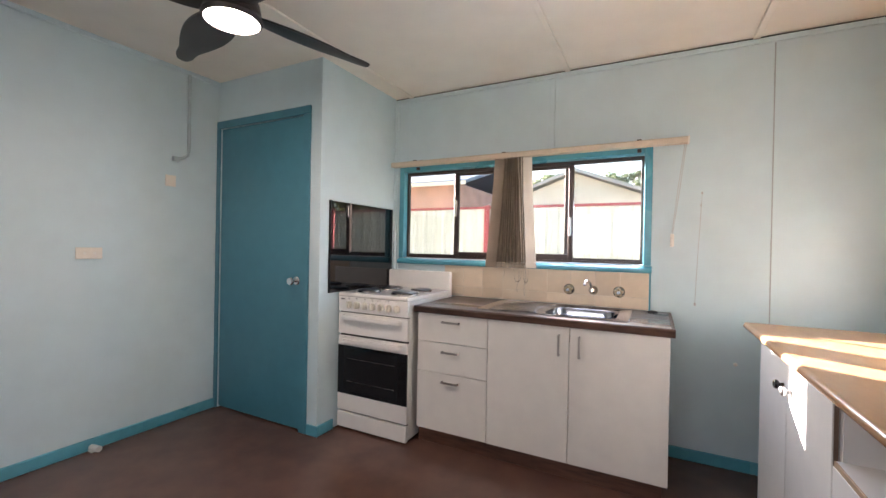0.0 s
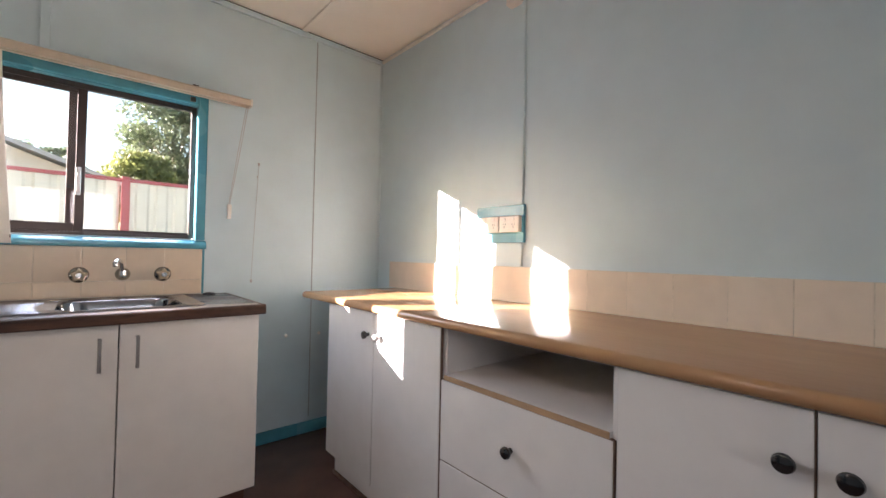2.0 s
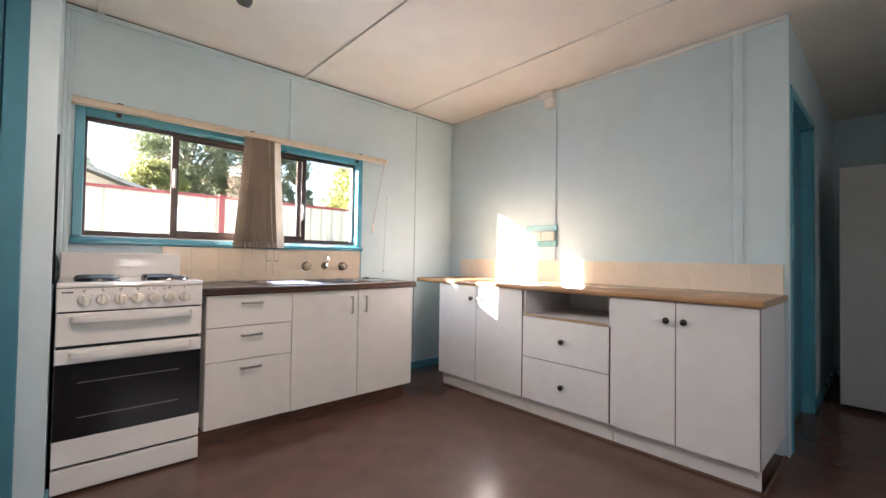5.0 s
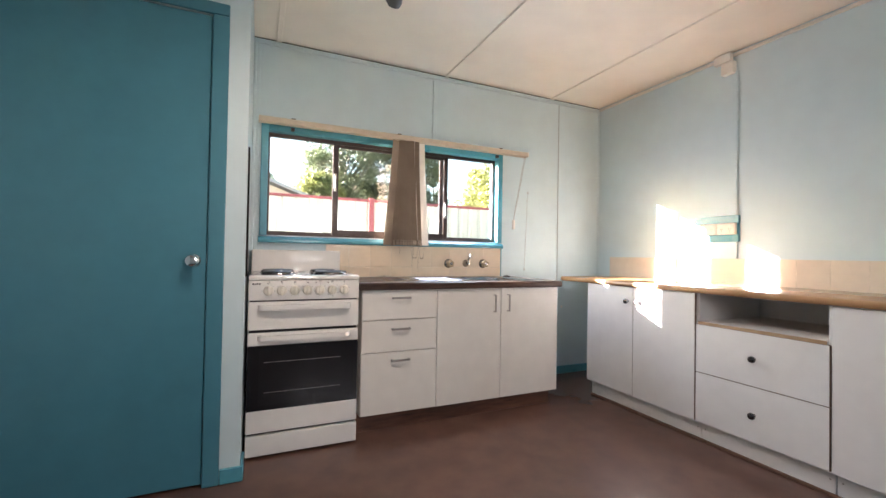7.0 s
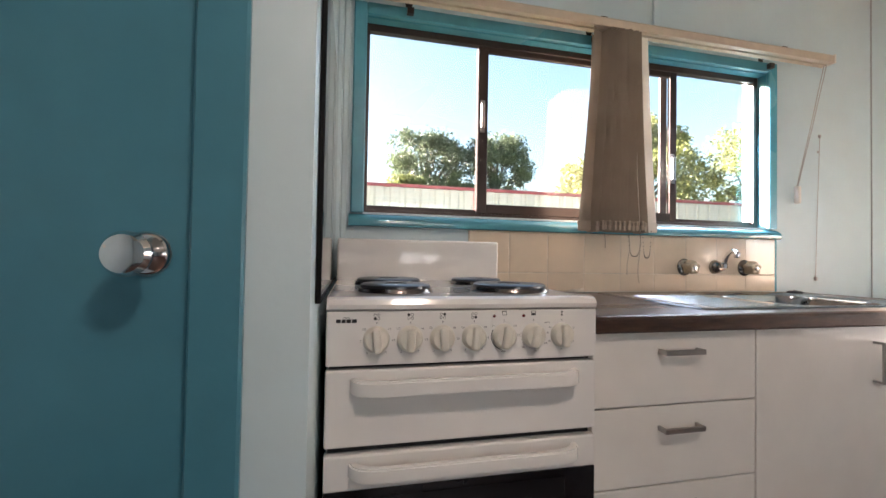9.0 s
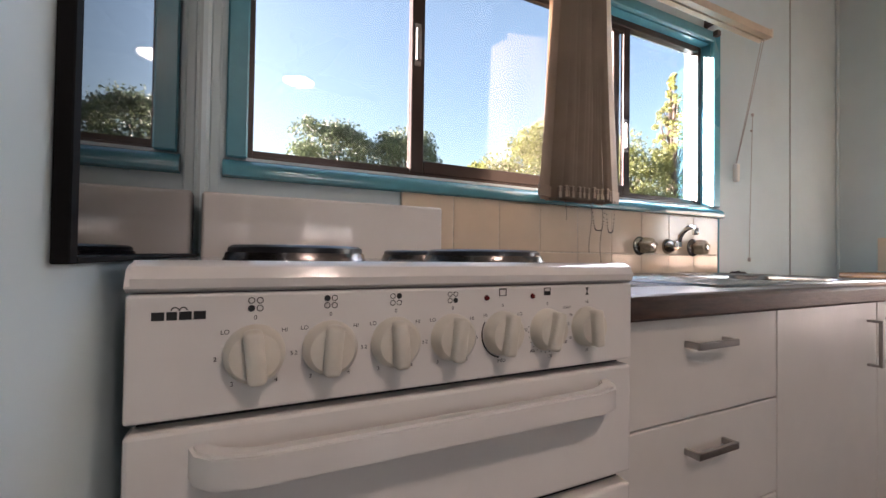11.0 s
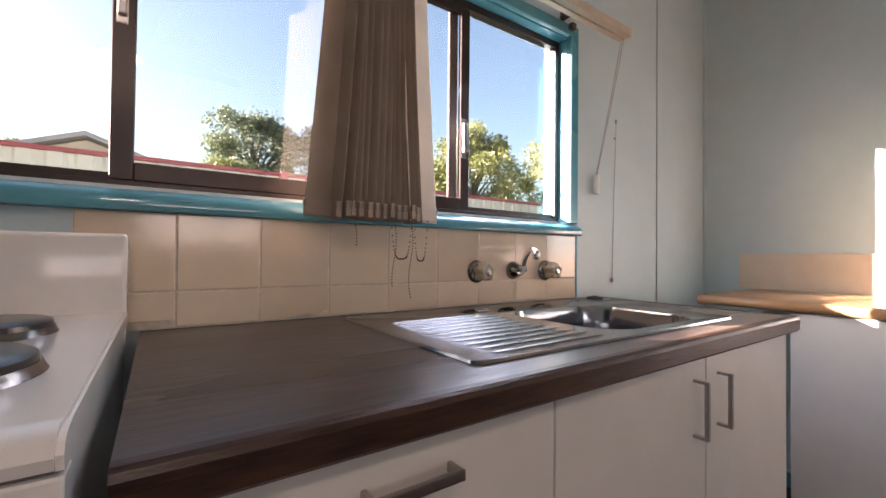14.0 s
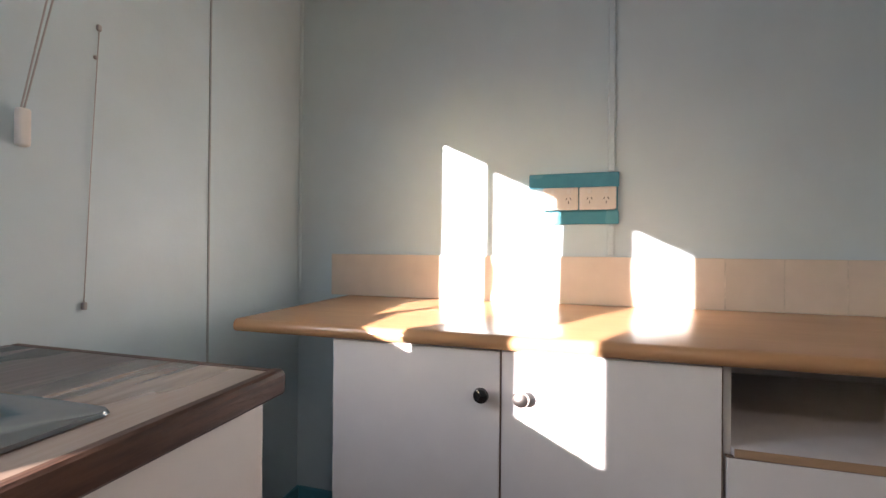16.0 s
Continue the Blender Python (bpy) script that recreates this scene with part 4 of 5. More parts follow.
# ---- long counter ----
LZ0, LZ1 = 0.890, 0.926
CX0 = 0.836
counter = thing("counter", (1.17, 2.15, LZ0), "light wood-look laminate counter with rounded front edge along the blue wall", "counter")
bm = bmesh.new()
prof = [(1.492, LZ0), (1.492, LZ1), (CX0 + 0.016, LZ1)] + [(CX0 + 0.018 - 0.018 * math.sin(radians(a)), (LZ0 + LZ1) / 2 + 0.018 * math.cos(radians(a))) for a in range(15, 180, 15)] + [(CX0 + 0.016, LZ0)]
extrude_profile(bm, prof, "y", 0.866, 3.446)
part("top", bm, M_COUNTER, counter, smooth=True)
part("end_strip", boxes((CX0 + 0.012, 1.492, 0.8625, 0.866, LZ0 + 0.001, LZ1 - 0.001), bevel=0.0008), M_SHELF, counter, "wood-look end strip")
part("end_strip", boxes((CX0 + 0.012, 1.492, 3.446, 3.4495, LZ0 + 0.001, LZ1 - 0.001), bevel=0.0008), M_SHELF, counter, "wood-look end strip")

F2, B2 = 0.860, 1.485
EAST = Matrix.Rotation(radians(-90), 4, "Y")


def ball_knob(y, z, parent, material=None, label="glossy black round knob"):
    m = Matrix.Translation((F2, y, z)) @ EAST
    part("knob", lathe(bmesh.new(), [(0.0, 0.0), (0.009, 0.0), (0.0075, 0.010), (0.010, 0.014), (0.0165, 0.018), (0.0185, 0.024), (0.0165, 0.030), (0.009, 0.034), (0.0, 0.035)], m, 22), material or M_BLACK, parent, label, smooth=True)


def unit_body(u, y0, y1, floor=0.116):
    part("body", boxes((F2 + 0.018, B2, y0, y0 + 0.016, floor, LZ0 - 0.001), (F2 + 0.018, B2, y1 - 0.016, y1, floor, LZ0 - 0.001), (F2 + 0.018, B2, y0 + 0.016, y1 - 0.016, floor, floor + 0.016), (B2 - 0.008, B2, y0 + 0.016, y1 - 0.016, floor + 0.016, LZ0 - 0.001)), M_CAB2, u)


def kick(y0, y1, u):
    k = part("kickboard", boxes((0.908, 0.922, y0 + 0.0015, y1 - 0.0015, 0.012, 0.115, 0.001)), M_CAB2, u)
    bm = bmesh.new()
    for y in (y0 + 0.022, y1 - 0.022):
        lathe(bm, [(0.0, 0.001), (0.004, 0.0005), (0.0045, 0.0)], Matrix.Translation((0.908, y, 0.075)) @ EAST, 10)
    part("screw", bm, M_NICKEL, k)


def door_leaf(y0, y1, u, knob_y, z0=0.122, z1=0.886, km=None, kl="glossy black round knob"):
    d = part("cupboard_door", boxes((F2, F2 + 0.016, y0, y1, z0, z1, 0.0012)), M_CAB2, u)
    part("edge_strip", boxes((F2 + 0.0035, F2 + 0.014, y0 - 0.003, y0, z0, z1)), M_SEAM, d, "brown edge strip")
    ball_knob(knob_y, 0.786, d, km, kl)


u1 = thing("cupboard", (1.17, 2.70, 0), "white two-door floor cupboard with one black and one silver knob", "cabinet", "floor units under the long counter")
unit_body(u1, 2.258, 3.146)
door_leaf(2.715, 3.150, u1, 2.755)
door_leaf(2.262, 2.710, u1, 2.664, km=M_NICKEL, kl="silver round knob")
kick(2.245, 3.140, u1)
u2 = thing("drawer_cabinet", (1.17, 1.925, 0), "white floor cabinet with an open shelf above two drawers", "cabinet", "floor units under the long counter")
unit_body(u2, 1.608, 2.256)
sh = part("shelf", boxes((F2 + 0.004, B2 - 0.009, 1.625, 2.239, 0.706, 0.722)), M_CAB2, u2)
part("edging", boxes((F2 - 0.001, F2 + 0.004, 1.625, 2.239, 0.7055, 0.7225, 0.001)), M_SHELF, sh, "wood edging")
for z0, z1, kz in ((0.421, 0.703, 0.566), (0.126, 0.416, 0.268)):
    d = part("drawer_front", boxes((F2, F2 + 0.016, 1.616, 2.252, z0, z1, 0.0012)), M_CAB2, u2)
    part("edge_strip", boxes((F2 + 0.0035, F2 + 0.014, 1.616, 2.252, z1, z1 + 0.0025), (F2 + 0.0035, F2 + 0.014, 1.6125, 1.616, z0, z1)), M_SEAM, d, "brown edge strip")
    ball_knob(1.931, kz, d)
kick(1.608, 2.243, u2)
u3 = thing("cupboard", (1.17, 1.23, 0), "white two-door floor cupboard with black knobs at the counter's open end", "cabinet", "floor units under the long counter")
unit_body(u3, 0.880, 1.606)
door_leaf(1.249, 1.605, u3, 1.288)
door_leaf(0.882, 1.244, u3, 1.201)
kick(0.884, 1.606, u3)
solid("floor_trim", boxes((0.894, 0.9075, 0.884, 3.140, 0.0, 0.016, 0.004, 2), (0.894, 1.485, 0.868, 0.8795, 0.0, 0.016, 0.004, 2)), M_QUAD, "brown timber trim along the foot of the cupboards", "trim")

# ---- sockets and wiring on the east wall ----
so = thing("power_outlet", (EX, 2.53, 1.31), "two double power outlets on a teal painted mounting board", "power outlet")
part("board", boxes((EX - 0.018, EX - 0.0005, 2.376, 2.692, 1.354, 1.408, 0.003), (EX - 0.018, EX - 0.0005, 2.376, 2.612, 1.220, 1.268, 0.003), (EX - 0.016, EX - 0.0005, 2.380, 2.640, 1.268, 1.354)), M_TEAL, so, "teal painted board")
for y0, y1 in ((2.516, 2.640), (2.388, 2.512)):
    pl = part("outlet_plate", boxes((EX - 0.042, EX - 0.016, y0, y1, 1.272, 1.352, 0.004, 2)), M_PLATE, so)
    for yc in (y0 + 0.034, y1 - 0.034):
        bm = bmesh.new()
        for dy, dz, rot in ((0.007, 0.006, 30), (-0.007, 0.006, -30), (0.0, -0.008, 0)):
            b2 = bmesh.new()
            box(b2, -0.0004, 0.0004, -0.0012, 0.0012, -0.0045, 0.0045)
            bmesh.ops.transform(b2, matrix=Matrix.Translation((EX - 0.0423, yc + dy, 1.305 + dz)) @ Matrix.Rotation(radians(rot), 4, "X"), verts=b2.verts)
            tmp = bpy.data.meshes.new("pins")
            b2.to_mesh(tmp)
            b2.free()
            bm.from_mesh(tmp)
            bpy.data.meshes.remove(tmp)
        part("pin_slots", bm, M_INK, pl)
        part("rocker", boxes((EX - 0.0455, EX - 0.0415, yc - 0.007, yc + 0.007, 1.330, 1.344, 0.001)), M_PLASTIC, pl)
solid("conduit", boxes((EX - 0.014, EX - 0.0005, 2.391, 2.413, 1.410, 2.43, 0.003), (EX - 0.014, EX - 0.0005, 2.391, 2.413, 1.104, 1.219, 0.003)), M_WALL, "narrow pale blue cable conduit down the wall to the outlets", "conduit")
jb = thing("junction_box", (EX, 2.47, 2.50), "cream plastic junction box at the top of the wall", "junction box")
part("box", boxes((EX - 0.045, EX - 0.0005, 2.405, 2.490, 2.415, 2.500, 0.004, 2)), M_PLASTIC, jb)
part("cover", boxes((EX - 0.055, EX - 0.0145, 2.420, 2.535, 2.500, 2.560, 0.004, 2)), M_PLASTIC, jb)

# ---- pantry door ----
dr = tagged(new("door_1"), "closed flush teal painted pantry door with a metal knob", "door", "", "structure")
dr.location = ((DX0 + DX1) / 2, PY, 0)
part("leaf", boxes((DX0 + 0.004, DX1 - 0.004, PY + 0.004, PY + 0.042, 0.012, DZ - 0.004, 0.002)), M_DOOR, dr)
part("architrave", boxes((DX0 - 0.062, DX0, PY - 0.016, PY - 0.0005, 0, DZ, 0.004), (DX1, DX1 + 0.070, PY - 0.016, PY - 0.0005, 0, DZ, 0.004), (DX0 - 0.062, DX1 + 0.070, PY - 0.016, PY - 0.0005, DZ, DZ + 0.058, 0.004)), M_DOOR, dr)
part("stop", boxes((DX0, DX0 + 0.012, PY + 0.044, PY + 0.088, 0, DZ), (DX1 - 0.012, DX1, PY + 0.044, PY + 0.088, 0, DZ), (DX0 + 0.012, DX1 - 0.012, PY + 0.044, PY + 0.088, DZ - 0.012, DZ)), M_DARK, dr)
m = Matrix.Translation((-1.832, PY + 0.004, 1.046)) @ OUT
kn = part("knob", lathe(bmesh.new(), [(0.0, 0.066), (0.012, 0.067), (0.024, 0.064), (0.029, 0.056), (0.027, 0.046), (0.016, 0.036), (0.011, 0.026), (0.011, 0.008), (0.0, 0.008)], m, 28), M_CHROME, dr, "bright metal knob", smooth=True)
part("rose", lathe(bmesh.new(), [(0.0, 0.008), (0.026, 0.007), (0.031, 0.003), (0.032, 0.0)], m, 28), M_CHROME, kn, smooth=True)
part("strike", boxes((DX1 - 0.003, DX1 - 0.0008, PY - 0.003, PY + 0.010, 1.03, 1.08)), M_NICKEL, dr, "metal strike plate")

# ---- west wall fittings ----
sw = thing("light_switch", (WX, 1.96, 1.22), "cream plastic light switch plate on the pale blue wall", "light switch")
part("plate", boxes((WX + 0.0005, WX + 0.012, 1.895, 2.030, 1.188, 1.258, 0.003, 2)), M_PLATE, sw)
part("rocker", boxes((WX + 0.012, WX + 0.016, 1.93, 1.945, 1.215, 1.232, 0.001), (WX + 0.012, WX + 0.016, 1.98, 1.995, 1.215, 1.232, 0.001)), M_PLASTIC, sw)
bm = tube(bmesh.new(), [(WX + 0.013, 2.556, CZ - 0.032), (WX + 0.013, 2.556, 2.2), (WX + 0.013, 2.556, 1.975), (WX + 0.015, 2.548, 1.945), (WX + 0.020, 2.520, 1.920), (WX + 0.024, 2.480, 1.903)], 0.011, 10)
box(bm, WX + 0.0005, WX + 0.030, 2.440, 2.486, 1.885, 1.918, 0.004, 2)
solid("wall_conduit", bm, M_CONDUIT, "grey painted cable conduit bending near its foot", "conduit", smooth=True)
solid("wall_plate", boxes((WX + 0.0005, WX + 0.010, 2.400, 2.470, 1.700, 1.780, 0.003, 2)), M_PLATE, "small blank cream plate on the wall", "wall plate")
bm = tube(bmesh.new(), [(WX + 0.0165, 1.985, 0.020), (WX + 0.05, 1.99, 0.022), (WX + 0.085, 1.995, 0.020)], [0.018, 0.017, 0.019], 14)
box(bm, WX + 0.018, WX + 0.06, 1.965, 2.01, 0.0, 0.008, 0.002)
solid("door_stop", bm, M_PLASTIC, "white plastic door stop on the floor by the skirting", "door stop", smooth=True)

# ---- ceiling fan ----
FX, FYY, FZ = -1.18, 1.82, 2.215
fan = thing("ceiling_fan", (FX, FYY, CZ), "dark brown four-blade ceiling fan with a lit round lamp", "ceiling fan")
T = Matrix.Translation((FX, FYY, 0))
part("canopy", lathe(bmesh.new(), [(0.0, CZ), (0.075, CZ), (0.075, CZ - 0.02), (0.06, CZ - 0.05), (0.022, CZ - 0.065), (0.0, CZ - 0.065)], T, 32), M_FAN, fan, smooth=True)
part("downrod", lathe(bmesh.new(), [(0.0, CZ - 0.06), (0.016, CZ - 0.06), (0.016, 2.36), (0.0, 2.36)], T, 16), M_FAN, fan, smooth=True)
part("motor", lathe(bmesh.new(), [(0.0, 2.375), (0.04, 2.370), (0.085, 2.340), (0.105, 2.300), (0.112, 2.262), (0.108, 2.236), (0.0, 2.236)], T, 36), M_FAN, fan, smooth=True)
light = part("lamp_ring", lathe(bmesh.new(), [(0.112, 2.250), (0.118, 2.236), (0.114, 2.222), (0.106, 2.220), (0.104, 2.232)], T, 40), M_FAN, fan, smooth=True)
part("lamp_diffuser", lathe(bmesh.new(), [(0.0, 2.209), (0.05, 2.211), (0.09, 2.217), (0.105, 2.226), (0.104, 2.234), (0.0, 2.234)], T, 40), M_LAMP, light, "glowing round diffuser", smooth=True)
for ang in (73, 163, 253, 343):
    bm = bmesh.new()
    rows = []
    for i in range(15):
        u = i / 14
        r = 0.085 + 0.60 * u
        w = (0.050 + 0.040 * math.sin(math.pi * min(1, u * 1.25) ** 0.8) - 0.012 * u) * (1 if u < 0.93 else 1 - 5.0 * (u - 0.93))
        tilt = radians(16 - 8 * u)
        row = []
        for j in range(9):
            s = (j / 8 - 0.5) * 2 * w + 0.02 * math.sin(2.2 * u)
            row.append((r, s * math.cos(tilt), 2.268 + s * math.sin(tilt) - 0.006 * (1 - (2 * j / 8 - 1) ** 2)))
        rows.append(row)
    R = T @ Matrix.Rotation(radians(ang), 4, "Z")
    top = [[bm.verts.new(R @ Vector((x, y, z + 0.005))) for x, y, z in row] for row in rows]
    bot = [[bm.verts.new(R @ Vector((x, y, z - 0.004))) for x, y, z in row] for row in rows]
    for i in range(14):
        for j in range(8):
            bm.faces.new((top[i][j], top[i][j + 1], top[i + 1][j + 1], top[i + 1][j]))
            bm.faces.new((bot[i][j], bot[i + 1][j], bot[i + 1][j + 1], bot[i][j + 1]))
        bm.faces.new((top[i][0], top[i + 1][0], bot[i + 1][0], bot[i][0]))
        bm.faces.new((top[i][8], bot[i][8], bot[i + 1][8], top[i + 1][8]))
    bm.faces.new(top[0] + bot[0][::-1])
    bm.faces.new(top[14] + bot[14][::-1])
    part("blade", bm, M_FAN, fan, smooth=True)

# ---- side passage ----
hd = tagged(new("door_2"), "closed teal painted door in the dim side passage", "door", "", "structure")
hd.location = ((HD0 + HD1) / 2, HY1, 0)
part("leaf", boxes((HD0 + 0.004, HD1 - 0.004, HY1 + 0.055, HY1 + 0.093, 0.012, HDZ - 0.004, 0.002)), M_DOOR, hd)
part("architrave", boxes((HD0 - 0.06, HD0, HY1 - 0.016, HY1 - 0.0005, 0, HDZ, 0.004), (HD1, HD1 + 0.06, HY1 - 0.016, HY1 - 0.0005, 0, HDZ, 0.004), (HD0 - 0.06, HD1 + 0.06, HY1 - 0.016, HY1 - 0.0005, HDZ, HDZ + 0.06, 0.004)), M_TEAL, hd)
part("jamb", boxes((HD0, HD0 + 0.003, HY1, HY1 + TH, 0, HDZ), (HD1 - 0.003, HD1, HY1, HY1 + TH, 0, HDZ), (HD0 + 0.003, HD1 - 0.003, HY1, HY1 + TH, HDZ - 0.003, HDZ)), M_TEAL, hd)
part("knob", lathe(bmesh.new(), [(0.0, 0.055), (0.022, 0.050), (0.025, 0.040), (0.011, 0.025), (0.011, 0.0), (0.0, 0.0)], Matrix.Translation((HD0 + 0.07, HY1 + 0.055, 1.06)) @ OUT, 20), M_CHROME, hd, smooth=True)
structure("trim", boxes((EX - 0.001, EX + 0.05, HY1 - 0.012, HY1 - 0.0005, 0.0, CZ - 0.001, 0.002)), M_WALL, "pale corner strip at the passage opening", "trim")
tall = thing("tall_cupboard", (3.2, 0.40, 0), "plain pale grey tall cupboard in the dim side passage", "cupboard")
part("body", boxes((2.874, 3.45, 0.02, 0.742, 0.03, 1.86, 0.004)), M_GREY, tall)
part("cupboard_door", boxes((2.856, 2.873, 0.022, 0.740, 0.035, 1.855, 0.003)), M_GREY, tall)
part("plinth", boxes((2.90, 3.44, 0.04, 0.72, 0.0, 0.03)), M_DARK, tall)

# ---- small caps and screws on the north wall ----
for x, z, r, mt, lb in ((0.844, 0.631, 0.011, M_PLASTIC, "small round white plastic plug in the pale blue wall"), (1.060, 0.626, 0.011, M_PLASTIC, "small round white plastic plug in the pale blue wall"), (0.650, 1.592, 0.005, M_NICKEL, "small dull metal screw in the pale blue wall")):
    bm = lathe(bmesh.new(), [(0.0, 0.006), (r * 0.6, 0.0055), (r * 0.92, 0.0035), (r, 0.0003)], Matrix.Translation((x, NY - 0.0003, z)) @ OUT, 16)
    solid("wall_plug" if r > 0.006 else "wall_screw", bm, mt, lb, "wall plug" if r > 0.006 else "screw", smooth=True)

# ---- outdoors ----
GZ = -0.12
bm = bmesh.new()
bmesh.ops.create_grid(bm, x_segments=40, y_segments=40, size=400)
for v in bm.verts:
    v.co.z = GZ
structure("ground", bm, M_GROUND, "dry grassy ground that runs out beyond the fence", "ground")
FNY, FTOP = 8.0, 2.07
fence = thing("fence", (0.3, FNY, GZ), "cream ribbed steel fence with dark red posts and rails", "fence")
for k in range(-7, 9):
    x0 = 0.30 + 2.72 * k
    part("post", boxes((x0 - 0.045, x0 + 0.045, FNY - 0.035, FNY + 0.035, GZ, FTOP + 0.035, 0.004)), M_FPOST, fence, "dark red steel post")
    part("rail", boxes((x0 + 0.045, x0 + 2.675, FNY - 0.028, FNY + 0.028, FTOP - 0.035, FTOP + 0.012, 0.003), (x0 + 0.045, x0 + 2.675, FNY - 0.022, FNY + 0.022, GZ, GZ + 0.08, 0.003)), M_FPOST, fence, "dark red steel rail")
    bm = bmesh.new()
    pts, x = [], x0 + 0.045
    for c in range(12):
        for dx, dy in ((0.0, 0.010), (0.05, 0.010), (0.080, -0.010), (0.187, -0.010)):
            pts.append((x + dx, FNY + dy))
        x += 0.2175
    pts.append((x, FNY + 0.010))
    extrude_profile(bm, pts + [(px, py + 0.002) for px, py in pts[::-1]], "z", GZ + 0.06, FTOP - 0.02)
    part("panel", bm, M_FENCE, fence)


def house(name, label, x0, x1, y0, y1, eave, ridge, wall_m, roof_m, along, windows):
    h = thing(name, ((x0 + x1) / 2, (y0 + y1) / 2, GZ), label, "house")
    part("wall", boxes((x0, x1, y0, y1, GZ, eave)), wall_m, h)
    bm = bmesh.new()
    o = 0.45
    if along == "x":
        ym = (y0 + y1) / 2
        extrude_profile(bm, [(y0 - o, eave - 0.05), (ym, ridge), (y1 + o, eave - 0.05), (y1 + o, eave + 0.10), (ym, ridge + 0.17), (y0 - o, eave + 0.10)], "x", x0 - o, x1 + o)
    else:
        xm = (x0 + x1) / 2
        extrude_profile(bm, [(x0 - o, eave - 0.05), (xm, ridge), (x1 + o, eave - 0.05), (x1 + o, eave + 0.10), (xm, ridge + 0.17), (x0 - o, eave + 0.10)], "y", y0 - o, y1 + o)
        bm2 = bmesh.new()
        extrude_profile(bm2, [(x0, eave), (x1, eave), (xm, ridge - 0.05)], "y", y0 + 0.002, y0 + 0.15)
        part("gable", bm2, wall_m, h)
        bm3 = boxes((xm - 0.06, xm + 0.06, y0 - 0.05, y0 - 0.001, eave, ridge - 0.1), (xm - 0.9, xm + 0.9, y0 - 0.05, y0 - 0.001, eave + 0.30, eave + 0.42))
        part("gable_trim", bm3, M_WEATHER, h)
    part("roof", bm, roof_m, h)
    part("fascia", boxes((x0 - o, x1 + o, y0 - o - 0.03, y0 - o, eave - 0.12, eave + 0.06)) if along == "x" else boxes((x0 - o - 0.03, x0 - o, y0 - o, y1 + o, eave - 0.12, eave + 0.06)), M_WEATHER, h)
    for wx, wz, ww, wh in windows:
        w = part("window", boxes((wx, wx + ww, y0 - 0.04, y0 + 0.01, wz, wz + wh)), M_WEATHER, h)
        part("pane", boxes((wx + 0.06, wx + ww - 0.06, y0 - 0.045, y0 - 0.041, wz + 0.06, wz + wh - 0.06)), M_BLACKGLASS, w)


house("brick_house", "pink brick house with a blue-grey roof behind the fence", -15.5, -7.6, 18.0, 27.0, 4.25, 5.6, M_BRICK, M_ROOFB, "x", ((-13.0, 1.6, 1.6, 1.3), (-10.2, 1.6, 1.4, 1.3)))
house("pale_house", "pale weatherboard house with a light grey roof across the yard", -9.0, 9.0, -26.0, -17.0, 2.5, 4.0, M_WEATHER, M_ROOFG, "x", ())
house("gabled_house", "pale gabled house with a light grey roof behind the fence", -7.2, 0.9, 22.0, 33.0, 3.55, 5.15, M_WEATHER, M_ROOFG, "y", ((-4.4, 1.6, 1.6, 1.2),))


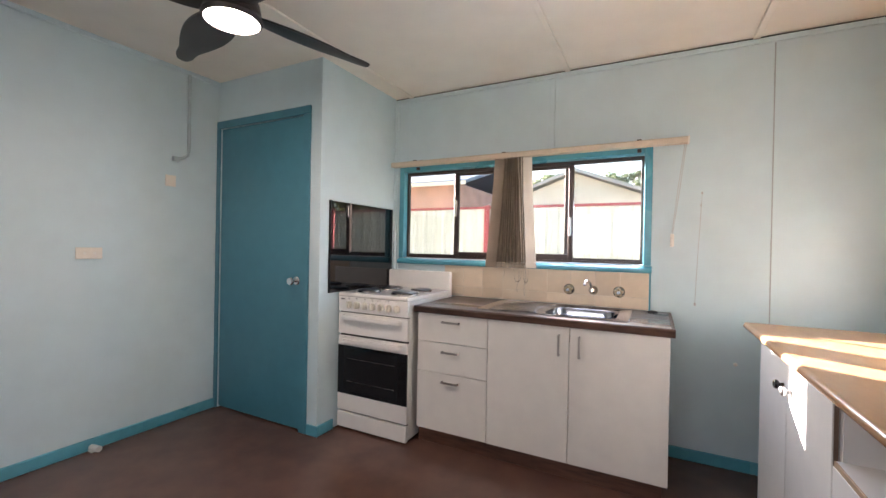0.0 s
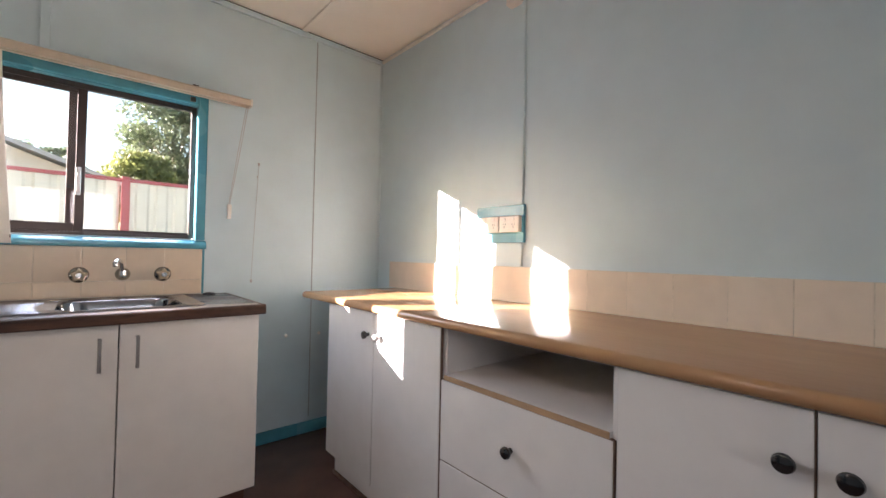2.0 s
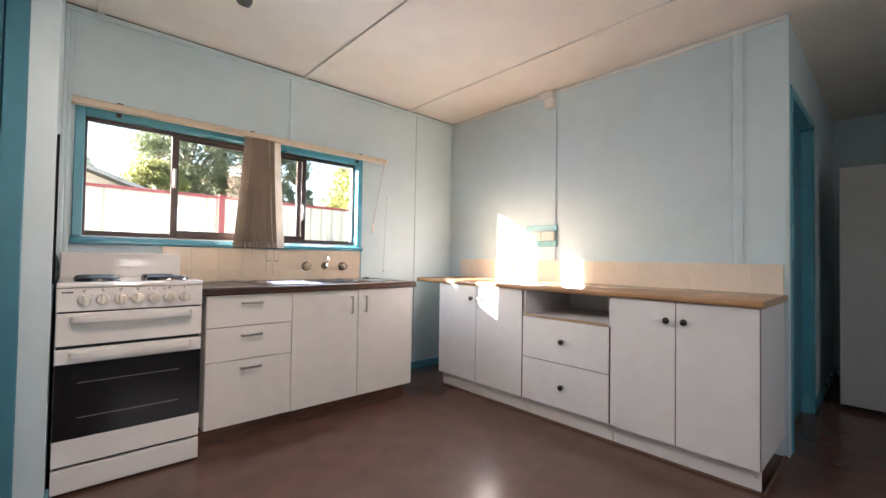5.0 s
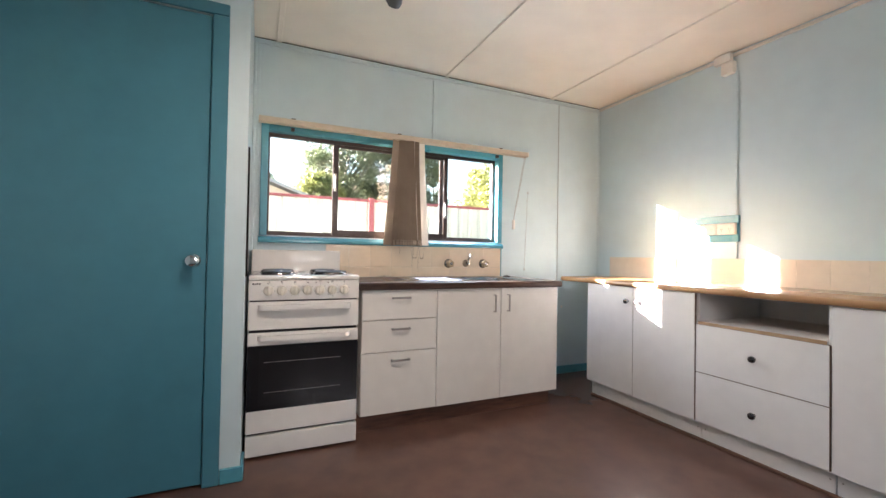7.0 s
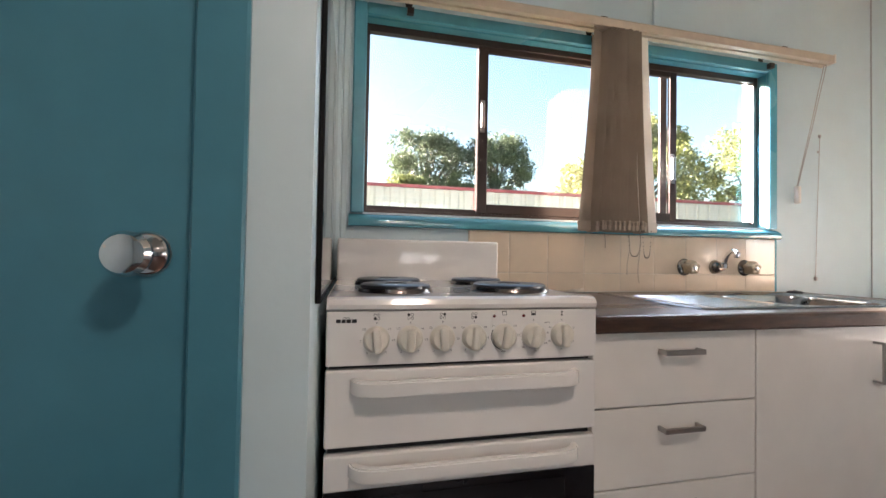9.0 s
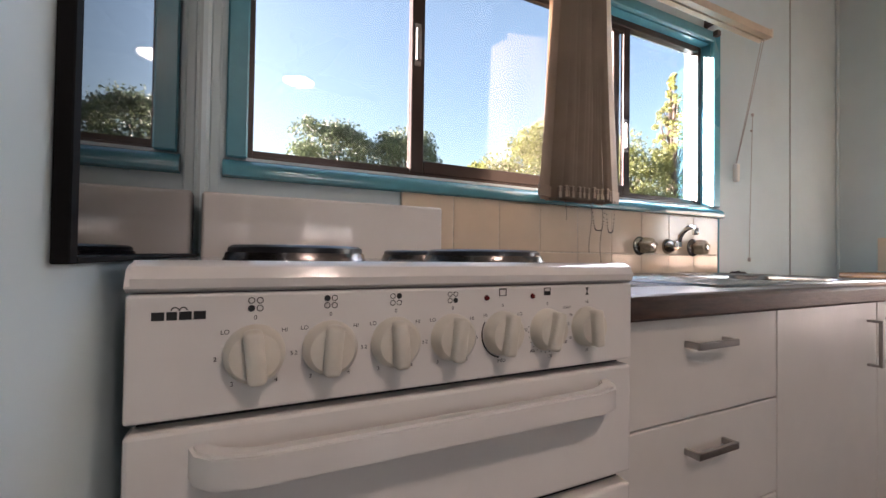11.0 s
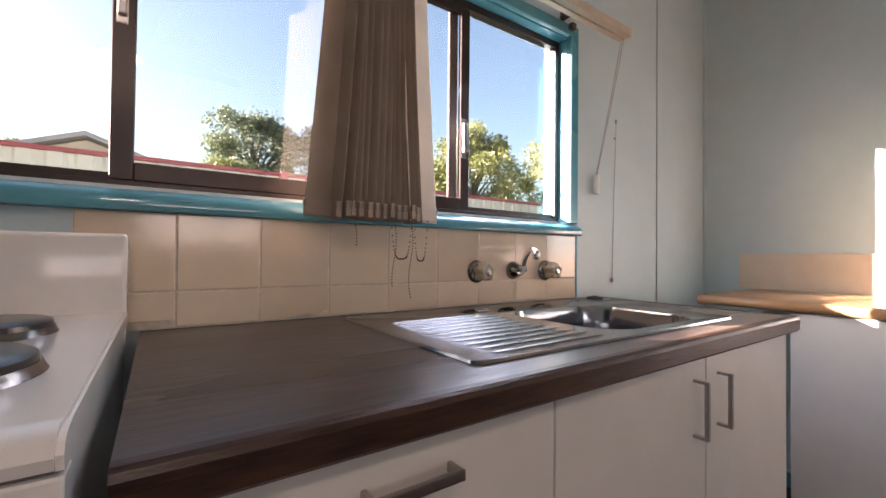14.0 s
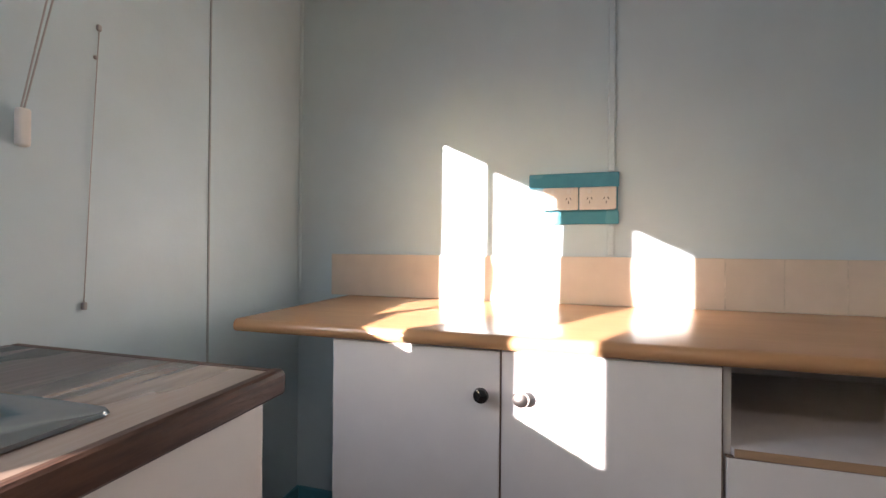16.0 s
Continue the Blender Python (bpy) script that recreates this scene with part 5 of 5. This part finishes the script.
def tree(x, y, height, radius, leaf, label, seed, low=0.25, lobes=44, per=340, size=0.13, pointed=False):
    """A tapered trunk with limbs, and a crown of many small leaves gathered in rounded, uneven clumps."""
    r = random.Random(seed)
    g = np.random.default_rng(seed)
    t = thing("tree", (x, y, GZ), label, "tree")
    bm = bmesh.new()
    top = Vector((x + r.uniform(-0.4, 0.4), y, GZ + height * (0.9 if pointed else 0.72)))
    tube(bm, [(x, y, GZ), (x + r.uniform(-0.2, 0.2), y, GZ + height * 0.25), (x + r.uniform(-0.3, 0.3), y, GZ + height * 0.5), top], [0.030 * height, 0.024 * height, 0.016 * height, 0.004 * height], 9)
    quads = []
    mid, half = GZ + height * (1 + low) / 2, height * (1 - low) / 2
    for k in range(lobes):
        if pointed:
            h = r.random() ** 1.2
            reach = radius * (1.04 - h) * r.uniform(0.35, 1.0)
            cr = radius * (0.05 + 0.09 * (1 - h)) * r.uniform(0.6, 1.3)
            a = r.uniform(0, 2 * math.pi)
            c = Vector((x + reach * math.cos(a), y + reach * math.sin(a), GZ + height * (low + (1 - low) * h) - cr * 0.5))
        else:
            d = Vector((r.gauss(0, 1), r.gauss(0, 1), r.gauss(0.25, 0.9))).normalized()
            cr = radius * r.uniform(0.15, 0.36)
            q = r.uniform(0.35, 1.0) ** 0.5
            c = Vector((x + d.x * (radius - cr) * q, y + d.y * (radius - cr) * q, mid + d.z * (half - cr * 0.8) * q))
        if k % 2 == 0:
            s = Vector((x, y, GZ + min(height * 0.62, (c.z - GZ) * 0.62)))
            tube(bm, [s, (s + c) / 2 + Vector((0, 0, 0.04 * height * r.random())), c], [0.010 * height, 0.006 * height, 0.002 * height], 5, caps=False)
        d = g.normal(size=(per, 3))
        d /= np.linalg.norm(d, axis=1)[:, None]
        bumpy = 1 + 0.22 * np.sin(5 * d[:, :1] + k) * np.sin(6 * d[:, 1:2] + 2 * k) + 0.12 * np.sin(11 * d[:, 2:] + k)
        p = np.array(c) + d * np.array((1, 1, 0.72)) * cr * bumpy * g.random((per, 1)) ** 0.28
        u = g.normal(size=(per, 3))
        u /= np.linalg.norm(u, axis=1)[:, None]
        v = np.cross(u, g.normal(size=(per, 3)))
        v /= np.linalg.norm(v, axis=1)[:, None]
        sz = size * g.uniform(0.5, 1.25, (per, 1))
        quads.append(np.stack((p - u * sz, p + v * sz * 0.5, p + u * sz, p - v * sz * 0.5), axis=1).reshape(-1, 3))
    part("trunk", bm, M_BARK, t, smooth=True)
    verts = np.concatenate(quads)
    me = bpy.data.meshes.new("crown")
    me.from_pydata(verts.tolist(), [], np.arange(len(verts)).reshape(-1, 4).tolist())
    me.materials.append(leaf)
    tagged(put_under(new("crown", me), t), "", "", "", "stuff")
    return t


tree(2.4, 34.0, 7.9, 2.7, M_LEAFY, "yellow-green bushy tree beyond the fence", 1)
tree(5.1, 38.0, 13.7, 4.4, M_LEAF, "tall spreading gum tree beyond the fence", 2, low=0.30, lobes=60, per=300)
tree(11.2, 37.0, 13.2, 4.0, M_LEAF, "tall spreading gum tree beyond the fence", 3, low=0.30, lobes=50, per=300)
tree(14.2, 38.5, 10.2, 2.0, M_LEAF, "dark gum tree beyond the fence", 11, low=0.3, lobes=18)
tree(8.0, 42.0, 9.8, 3.4, M_LEAF, "dark gum tree beyond the fence", 8)
tree(14.4, 27.0, 8.6, 3.4, M_LEAFY, "yellow-green bushy tree beyond the fence", 21, low=0.12, lobes=60, per=360)
tree(17.8, 26.0, 11.2, 4.6, M_LEAFY, "yellow-green leafy tree beyond the fence", 5, low=0.12, lobes=52, per=420)
tree(31.9, 26.0, 17.2, 4.4, M_PINE, "tall pointed conifer beyond the fence", 6, low=0.10, lobes=190, per=60, pointed=True)
tree(27.6, 27.0, 12.6, 4.2, M_LEAFY, "yellow-green leafy tree beyond the fence", 7, low=0.12, lobes=46, per=300)
tree(-2.5, 48.0, 10.4, 3.6, M_LEAF, "distant dark gum tree behind the houses", 9)
tree(-9.5, 44.0, 10.0, 4.0, M_LEAF, "distant dark gum tree behind the houses", 10)

# ---- wall tiles ----
TXS = (-1.112, -0.946, -0.781, -0.617, -0.448, -0.283, -0.121, 0.042, 0.200, 0.371)
spl = tagged(new("tile_splashback"), "cream glazed tile splashback under the window, one tile chipped at its foot", "splashback", "", "structure")
spl.location = (-0.37, NY, 0.92)
part("grout_bed", boxes((-1.112, 0.371, NY - 0.0133, NY - 0.0005, 0.9165, 1.156)), M_GROUT, spl)
TILE_MESH = {}


def tile_mesh(w, h, t=0.0075):
    key = (round(w, 3), round(h, 3))
    if key not in TILE_MESH:
        TILE_MESH[key] = finish("tile", boxes((-w / 2, w / 2, -t, 0, -h / 2, h / 2, 0.0022, 2)), M_TILE)
    return TILE_MESH[key]


for k, (x0, x1) in enumerate(zip(TXS, TXS[1:])):
    for z0, z1 in ((0.918, 0.992), (0.994, 1.1555)):
        if k == 2 and z0 < 0.95:
            bm = bmesh.new()
            edge = [(x0 + 0.0015, 0.9175), (x0 + 0.040, 0.9180), (x0 + 0.060, 0.9215), (x0 + 0.085, 0.9225), (x0 + 0.105, 0.927), (x0 + 0.130, 0.9285), (x1 - 0.0015, 0.933), (x1 - 0.0015, z1), (x0 + 0.0015, z1)]
            extrude_profile(bm, edge, "y", NY - 0.0135, NY - 0.0075)
            part("tile", bm, M_TILE, spl, "chipped cream tile")
            continue
        if k == 0 and z0 < 0.95:
            z0 = 0.932
        ob = new("tile", tile_mesh(x1 - x0 - 0.0022, z1 - z0 - 0.001))
        ob.location = ((x0 + x1) / 2, NY - 0.0072, (z0 + z1) / 2)
        put_under(ob, spl)
structure("trim", boxes((0.372, 0.382, NY - 0.016, NY - 0.0005, 0.916, 1.1565, 0.002)), M_TEAL, "narrow teal strip at the tile edge", "trim")

spe = tagged(new("tile_upstand"), "low ivory tile upstand along the long counter", "splashback", "", "structure")
spe.location = (EX, 2.2, 0.93)
part("grout_bed", boxes((EX - 0.0115, EX - 0.0005, 0.884, 3.528, LZ1, 1.100)), M_GROUT, spe)
part("strip", boxes((EX - 0.0125, EX - 0.006, 2.044, 3.530, LZ1 + 0.001, 1.101, 0.002, 2)), M_TILE2, spe)
ys = [2.042 - 0.1683 * k for k in range(7)] + [0.883]
for y1, y0 in zip(ys, ys[1:]):
    key = ("e", round(y1 - y0, 3))
    if key not in TILE_MESH:
        TILE_MESH[key] = finish("tile", boxes((-0.0065, 0, -(y1 - y0) / 2 + 0.001, (y1 - y0) / 2 - 0.001, -0.0865, 0.0865, 0.002, 2)), M_TILE2)
    ob = new("tile", TILE_MESH[key])
    ob.location = (EX - 0.006, (y0 + y1) / 2, 1.0140)
    put_under(ob, spe)
